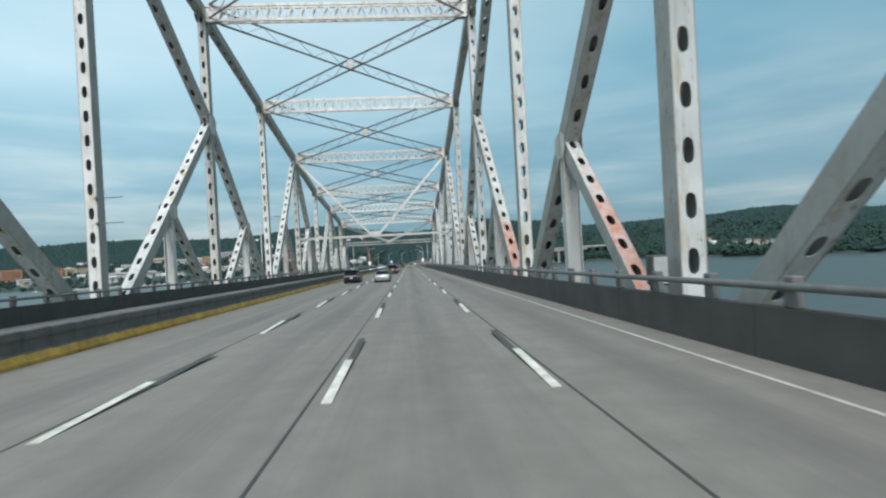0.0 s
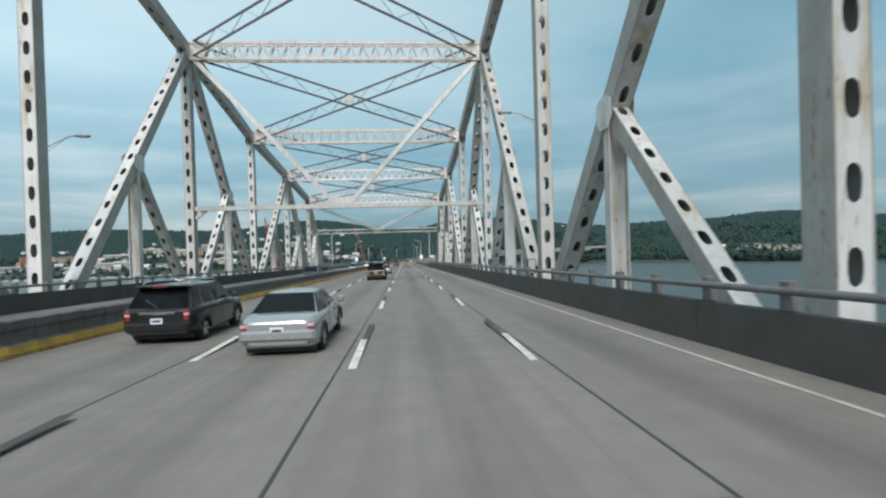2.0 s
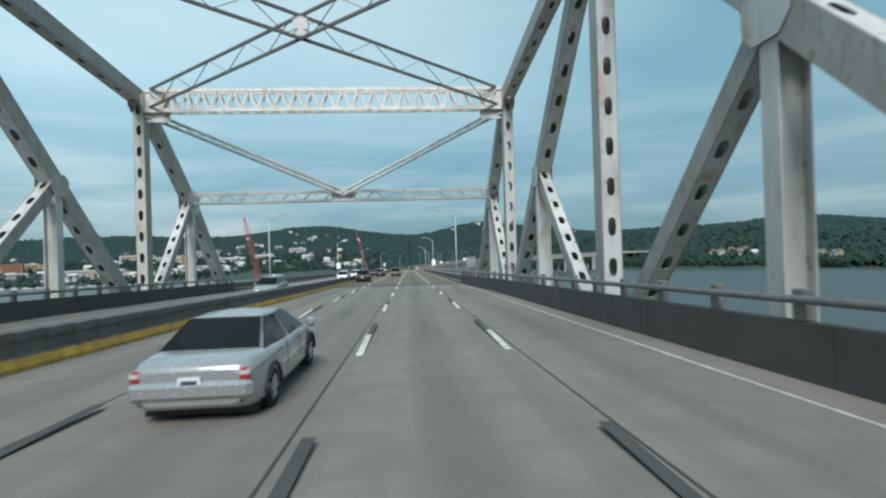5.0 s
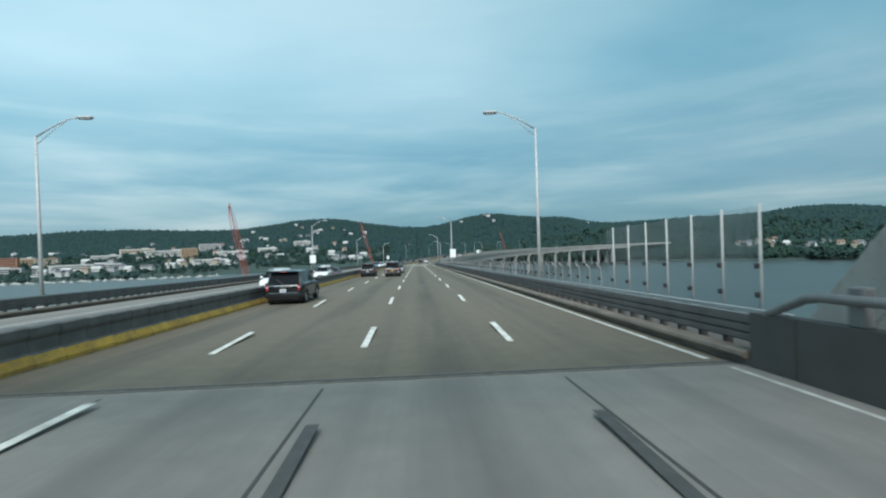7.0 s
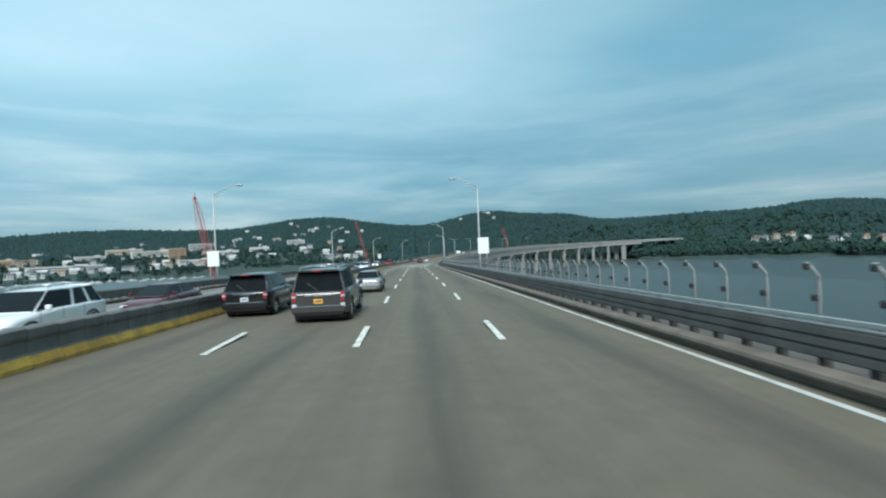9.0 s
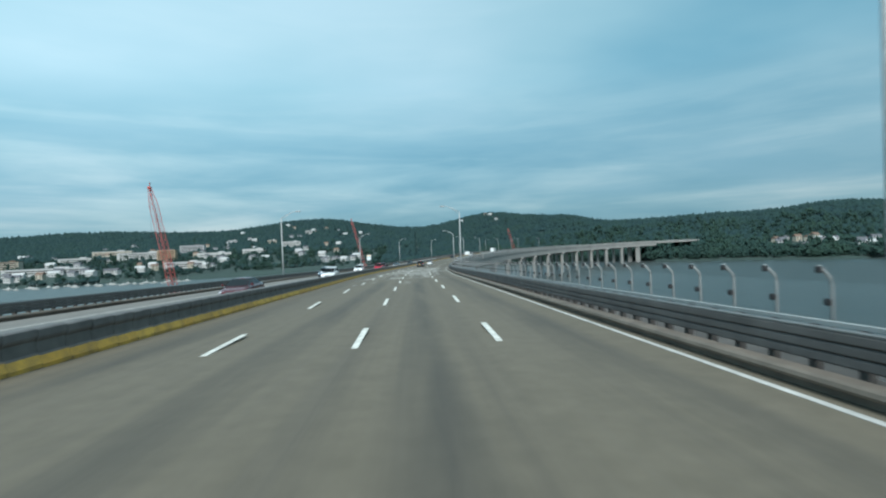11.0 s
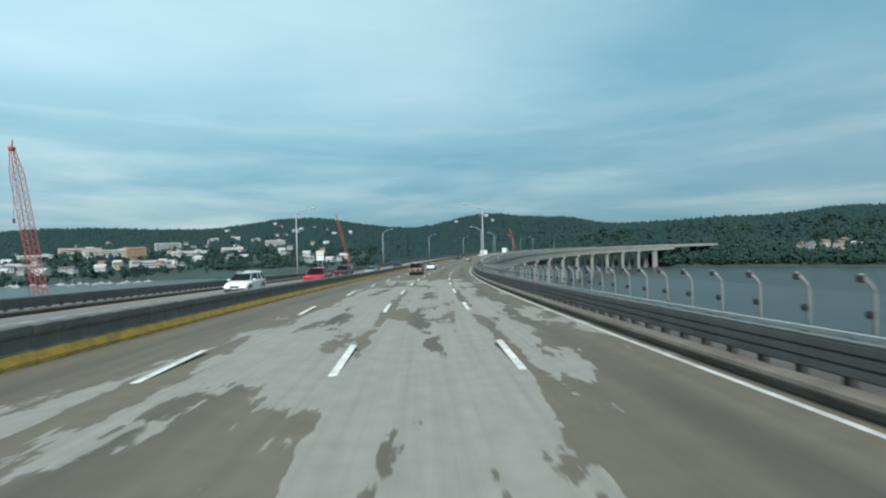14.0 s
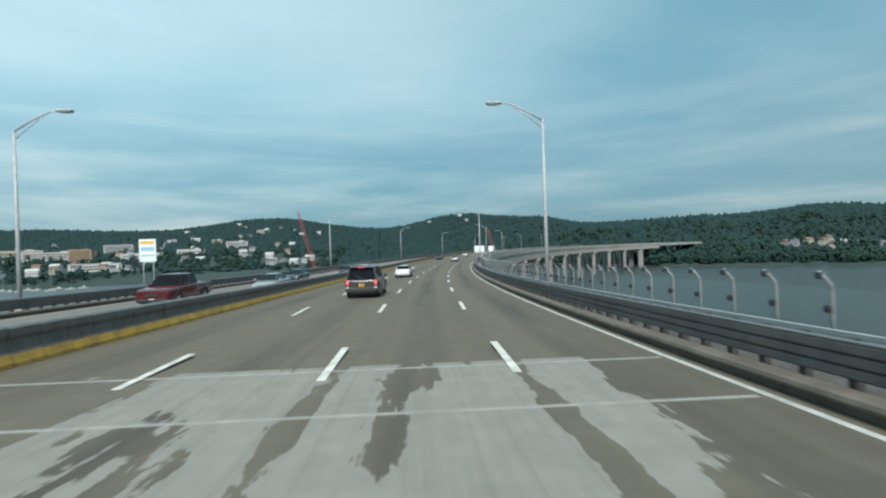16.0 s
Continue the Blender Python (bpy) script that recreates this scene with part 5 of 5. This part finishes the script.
def vehicle(name, label, category, m, kind, paint, plate="white", brake=False, lit=False, rack=False, group="", length=None):
    """A road car: shell, glasshouse, pillars, roof, wheels, lamps, bumpers, plates and mirrors."""
    c = thing(name, label, category, group, m=m)
    P = PAINTS[paint]
    L, W, H, belt, r = {"suv": (4.95, 1.98, 1.85, 1.16, 0.39), "big_suv": (5.3, 2.02, 1.97, 1.20, 0.43), "sedan": (4.8, 1.82, 1.46, 0.96, 0.33),
                        "crossover": (4.6, 1.88, 1.70, 1.07, 0.36), "pickup": (5.6, 2.0, 1.88, 1.15, 0.40)}[kind]
    hw, y0, y1 = W / 2, -L / 2, L / 2
    g = 0.26 if kind != "sedan" else 0.19
    if kind == "sedan":
        st = [(y0, hw * 0.74, 0.36, 0.82, 0.14), (y0 + 0.06, hw * 0.86, 0.30, 0.92, 0.17), (y0 + 0.22, hw * 0.94, 0.24, 0.97, 0.19), (y0 + 0.6, hw * 0.99, g, 1.00, 0.20), (y0 + 1.2, hw, g, 1.00, 0.20), (-0.2, hw, g, belt + 0.01, 0.18),
              (0.8, hw, g, 0.95, 0.18), (1.3, hw * 0.99, g, 0.89, 0.18), (y1 - 0.5, hw * 0.95, g, 0.79, 0.18), (y1 - 0.2, hw * 0.87, 0.24, 0.71, 0.17), (y1 - 0.05, hw * 0.76, 0.28, 0.63, 0.14), (y1, hw * 0.64, 0.34, 0.56, 0.10)]
        cab = (y0 + 0.62, y0 + 1.5, 0.30, 1.42, belt - 0.05, H - 0.05, hw * 0.91, hw * 0.66)
    elif kind == "pickup":
        st = [(y0, hw * 0.94, 0.5, 1.14, 0.06), (y0 + 0.08, hw * 0.98, 0.45, 1.17, 0.06), (0, hw, g + 0.1, 1.17, 0.08), (1.3, hw, g + 0.1, 1.12, 0.12), (y1 - 0.35, hw * 0.98, g + 0.05, 1.06, 0.14), (y1, hw * 0.88, 0.36, 0.92, 0.12)]
        cab = (-0.95, -0.75, 0.75, 1.4, belt - 0.04, H - 0.05, hw * 0.93, hw * 0.76)
    else:
        st = [(y0, hw * 0.90, 0.50, belt - 0.10, 0.10), (y0 + 0.08, hw * 0.97, 0.44, belt, 0.10), (y0 + 0.9, hw, g, belt + 0.02, 0.10), (0.3, hw, g, belt, 0.10), (1.05, hw, g, belt - 0.04, 0.14), (y1 - 0.45, hw * 0.97, g, belt - 0.12, 0.16), (y1 - 0.08, hw * 0.88, 0.3, belt - 0.26, 0.14), (y1, hw * 0.74, 0.36, belt - 0.42, 0.10)]
        back = 0.28 if kind == "big_suv" else 0.5
        cab = (y0 + 0.08, y0 + back, 0.35, 1.2, belt - 0.05, H - 0.06, hw * 0.93, hw * 0.75)
    part("body", loft(st), P, c)
    bm, lo, hi = cabin(*cab)
    lo, hi = [v.co.copy() for v in lo], [v.co.copy() for v in hi]
    bmesh.ops.bevel(bm, geom=[e for e in bm.edges if abs(e.verts[0].co.z - e.verts[1].co.z) > 0.2 or min(e.verts[0].co.z, e.verts[1].co.z) > cab[5] - 0.1], offset=0.07, segments=3, affect="EDGES", clamp_overlap=True)
    part("cabin", bm, P, c)
    yl, yt, yft, yfl, z0, z1, w0, w1 = cab
    names = ("rear_window", "side_window", "side_window", "windscreen", "side_window", "side_window")
    for k in range(6):
        a0, a1, b0, b1 = lo[k], lo[(k + 1) % 6], hi[k], hi[(k + 1) % 6]
        cuts = [(0.035, 0.965)]
        if names[k] == "side_window":
            rear = k in (1, 5) and kind in ("suv", "big_suv", "crossover")
            cuts = [(0.08, 0.44), (0.54, 0.96)] if rear else [(0.06, 0.95)]
            if k in (4, 5):
                cuts = [(1 - v, 1 - u) for u, v in cuts]
        for u0, u1 in cuts:
            part(names[k], pane(a0, a1, b0, b1, u0, u1, 0.07, 0.95), M["glass"], c)
    bm = bmesh.new()
    rw = w1 - 0.02
    for j in join_rings([[(rw * u, yt + 0.02 + (yft - yt - 0.04) * v, z1 - 0.01 + 0.07 * (1 - u * u) * (1 - (2 * v - 1) ** 4)) for u in (-1, -0.85, -0.5, 0, 0.5, 0.85, 1)] for v in (0, 0.06, 0.2, 0.5, 0.8, 0.94, 1)], bm):
        j.smooth = True
    part("roof", bm, P, c)
    if kind in ("suv", "big_suv", "crossover"):
        sp = bmesh.new()
        add_box(sp, (0, yt - 0.12, z1 + 0.01), (2 * w1 - 0.04, 0.30, 0.06), None, 0.02)
        part("spoiler", sp, P, c)
        part("high_brake_lamp", boxes(((0, yt - 0.275, z1 + 0.005), (0.36, 0.02, 0.03))), M["brake_lit"] if brake else M["red_lamp"], c)
        wp = bmesh.new()
        mid_low, mid_top = (lo[0] + lo[1]) / 2, (hi[0] + hi[1]) / 2
        add_bar(wp, mid_low + (mid_top - mid_low) * 0.08 + Vector((0, -0.04, 0)), mid_low + (mid_top - mid_low) * 0.45 + Vector((-0.38, -0.04, 0)), 0.025, 0.025)
        part("rear_wiper", wp, M["black_plastic"], c)
    ax = L * 0.295
    for x in (-1, 1):
        for y in (-ax - 0.05, ax + 0.05):
            wheel_parts(c, x * (hw - 0.12), y, r, 0.24, M["rim"])
        for y in (-ax - 0.05, ax + 0.05):
            bm = bmesh.new()
            pts = [(x * (hw - 0.005), y + (r + 0.06) * cos(radians(t)), r + (r + 0.06) * sin(radians(t))) for t in range(0, 181, 20)]
            add_rod(bm, pts, 0.045, 6)
            part("wheel_arch", bm, M["black_plastic"], c)
        tail = boxes(((x * (hw - 0.17), y0 + 0.04, belt - 0.20), (0.15, 0.10, 0.32 if kind == "big_suv" else 0.30 if kind != "sedan" else 0.18)), bevel=0.03)
        part("tail_lamp", tail, M["brake_lit"] if brake else M["red_lamp"], c)
        part("indicator_lens", boxes(((x * (hw - 0.165), y0 + 0.035, belt - 0.17), (0.15, 0.10, 0.09)), bevel=0.02), M["head_lens"], c)
        if kind == "big_suv":
            part("reverse_lamp", boxes(((x * (hw - 0.17), y0 + 0.035, belt - 0.49), (0.17, 0.09, 0.16)), bevel=0.02), M["head_lens"], c)
        part("headlamp", boxes(((x * (hw * 0.68), y1 - 0.13, belt - 0.38), (0.38, 0.16, 0.16)), bevel=0.04), M["head_lit"] if lit else M["head_lens"], c)
        mr = bmesh.new()
        add_box(mr, (x * (hw + 0.10), yfl - 0.38, belt + 0.06), (0.20, 0.12, 0.18), None, 0.04)
        part("side_mirror", mr, M["black_plastic"] if paint in ("graphite", "black") else P, c)
        for y in (-0.45, 0.55):
            part("door_handle", boxes(((x * (hw + 0.005), y, belt - 0.12), (0.03, 0.18, 0.035)), bevel=0.01), M["chrome"] if kind == "big_suv" else P, c)
        if rack:
            rk = bmesh.new()
            add_rod(rk, [(x * (w1 - 0.08), yt + 0.1, z1 + 0.06), (x * (w1 - 0.08), yt + 0.25, z1 + 0.12), (x * (w1 - 0.08), yft - 0.3, z1 + 0.12), (x * (w1 - 0.08), yft - 0.12, z1 + 0.06)], 0.022, 6)
            part("roof_rail", rk, M["rim"], c)
        for y in (-0.98, 0.02, 1.02) if kind != "sedan" else (-0.55, 0.42, 1.25):
            part("door_seam", boxes(((x * (hw - 0.001), y, (belt + 0.50) / 2), (0.012, 0.012, belt - 0.52))), M["black_plastic"], c)
        if kind in ("suv", "big_suv", "pickup"):
            rb = bmesh.new()
            add_box(rb, (x * (hw - 0.02), 0.0, 0.40), (0.16, 2 * ax - 2 * r - 0.25, 0.07), None, 0.02)
            part("running_board", rb, M["black_plastic"], c)
    if rack:
        for y in (yt + 0.55, yft - 0.65):
            cb = bmesh.new()
            add_rod(cb, [(-(w1 - 0.08), y, z1 + 0.13), (0, y, z1 + 0.15), (w1 - 0.08, y, z1 + 0.13)], 0.02, 6)
            part("roof_bar", cb, M["rim"], c)
    if kind in ("suv", "big_suv"):
        part("bumper_strip", boxes(((0, y0 - 0.055, 0.69), (W * 0.78, 0.03, 0.03)), bevel=0.008), M["chrome"], c)
    part("rear_bumper", boxes(((0, y0 + 0.03, 0.56), (W * 0.94, 0.18, 0.30)), bevel=0.08), P, c)
    part("lower_bumper", boxes(((0, y0 + 0.10, 0.40), (W * 0.80, 0.16, 0.10)), bevel=0.03), M["black_plastic"], c)
    part("underbody", boxes(((0, 0, g + 0.02), (W * 0.86, L * 0.86, 0.16))), M["black_plastic"], c)
    part("front_bumper", boxes(((0, y1 - 0.03, 0.42), (W * 0.86, 0.16, 0.22)), bevel=0.05), M["black_plastic"], c)
    part("grille", boxes(((0, y1 - 0.04, belt - 0.42), (W * 0.36, 0.12, 0.16)), bevel=0.02), M["black_plastic"], c)
    if kind in ("suv", "big_suv", "crossover"):
        part("tailgate_trim", boxes(((0, y0 - 0.015, belt - 0.13), (0.95, 0.04, 0.07)), bevel=0.012), M["chrome"], c)
    for y, z in ((y0 - 0.025, belt - 0.34 if kind != "sedan" else 0.68), (y1 + 0.03, 0.45)):
        pl = part("number_plate", boxes(((0, y, z), (0.31, 0.02, 0.155))), M["plate_" + plate], c)
        part("plate_bar", boxes(((0, y + (-0.012 if y < 0 else 0.012), z), (0.22, 0.006, 0.06))), M["plate_bar"], pl)
    return c


ours = "traffic ahead on the bridge"
vehicle("suv", "black boxy off-road car with dark windows, in the far lane", "car", along(63.0, -7.2), "crossover", "black", group=ours, rack=True)
vehicle("sedan", "silver sedan in the middle lane of the truss span", "car", along(60.5, -3.35), "sedan", "silver", group=ours)
vehicle("suv", "black car with dark glass beside the median barrier", "car", along(195.0, -7.2), "suv", "black", group=ours)
vehicle("sedan", "silver sedan in the middle lane", "car", along(127.0, -3.35), "sedan", "silver", group=ours)
vehicle("suv", "large graphite estate car with yellow number plate and roof rails", "car", along(103.5, -3.5), "big_suv", "graphite", "yellow", False, False, True, ours)
vehicle("suv", "black car with chrome tailgate strip beside the median", "car", along(238.0, -7.0), "suv", "black", group=ours)
vehicle("suv", "graphite estate car with yellow number plate in the middle lane", "car", along(235.0, -3.4), "big_suv", "graphite", "yellow", False, False, True, ours)
vehicle("sedan", "silver sedan ahead of the graphite estate car", "car", along(250.0, -3.2), "sedan", "silver", group=ours)
vehicle("suv", "graphite car with lit brake lamps in the middle lane", "car", along(421.0, -3.4), "big_suv", "graphite", "yellow", True, False, True, ours)
vehicle("sedan", "white sedan ahead in the middle lane", "car", along(450.0, -3.3), "sedan", "white", group=ours)
vehicle("sedan", "silver sedan far ahead in the bend", "car", along(520.0, 0.4), "sedan", "silver", group=ours)
vehicle("suv", "white car far ahead in the bend", "car", along(585.0, -3.3), "crossover", "white", group=ours)
vehicle("sedan", "dark sedan far ahead beside the median", "car", along(545.0, -7.0), "sedan", "navy", group=ours)


def box_truck(m):
    """A white box lorry seen from behind."""
    t = thing("box_truck", "white box lorry far ahead on the bridge", "lorry", ours, m=m)
    part("cargo_box", boxes(((0, 0, 2.35), (2.45, 6.5, 2.7)), bevel=0.05), PAINTS["white"], t)
    for x in (-0.6, 0.6):
        part("rear_door", boxes(((x, -3.27, 2.3), (1.14, 0.05, 2.5)), bevel=0.02), M["sign_white"], t)
    part("chassis", boxes(((0, 0.6, 0.85), (1.1, 8.4, 0.3))), M["black_plastic"], t)
    part("cab", boxes(((0, 4.3, 1.75), (2.2, 1.9, 2.1)), bevel=0.2), PAINTS["white"], t)
    part("bumper", boxes(((0, -3.35, 0.62), (2.3, 0.14, 0.18)), bevel=0.03), M["black_plastic"], t)
    for x in (-1.0, 1.0):
        part("tail_lamp", boxes(((x, -3.3, 0.88), (0.3, 0.06, 0.16)), bevel=0.02), M["red_lamp"], t)
        for y in (-1.9, 4.0):
            wheel_parts(t, x * 1.02, y, 0.48, 0.28, M["rim"])


box_truck(along(640.0, 0.3))

them = "oncoming traffic beyond the median"
for nm, lab, s, lat, kind, paint, lit in (
        ("suv", "black car coming the other way on the bridge", 112.5, -12.4, "crossover", "black", False),
        ("suv", "silver car coming the other way", 160.0, -11.8, "crossover", "silver", False),
        ("suv", "white car coming the other way", 209.5, -12.2, "crossover", "white", False),
        ("suv", "white car with dark windows beyond the median", 231.5, -12.3, "crossover", "white", False),
        ("sedan", "maroon sedan coming the other way", 240.0, -12.4, "sedan", "maroon", False),
        ("sedan", "dark maroon sedan coming the other way", 300.0, -12.4, "sedan", "maroon", False),
        ("suv", "white car with roof rails coming the other way", 334.0, -12.0, "crossover", "white", True),
        ("sedan", "blue-grey car coming the other way", 348.0, -15.4, "crossover", "blue_grey", False),
        ("suv", "white car beyond the median", 381.0, -15.0, "crossover", "white", True),
        ("pickup_truck", "red pickup with lit headlamps", 394.0, -12.2, "pickup", "red", True),
        ("pickup_truck", "maroon pickup with chrome grille", 420.0, -15.2, "pickup", "maroon", False),
        ("sedan", "silver sedan coming the other way", 430.0, -12.6, "sedan", "silver", False),
        ("sedan", "navy sedan coming the other way", 446.0, -15.4, "sedan", "navy", False),
        ("sedan", "dark sedan further down the bridge", 460.0, -12.6, "sedan", "black", False)):
    vehicle(nm, lab, "car" if kind != "pickup" else "pickup truck", along(s, lat, 0, pi), kind, paint, "white", False, lit, kind == "crossover", them)
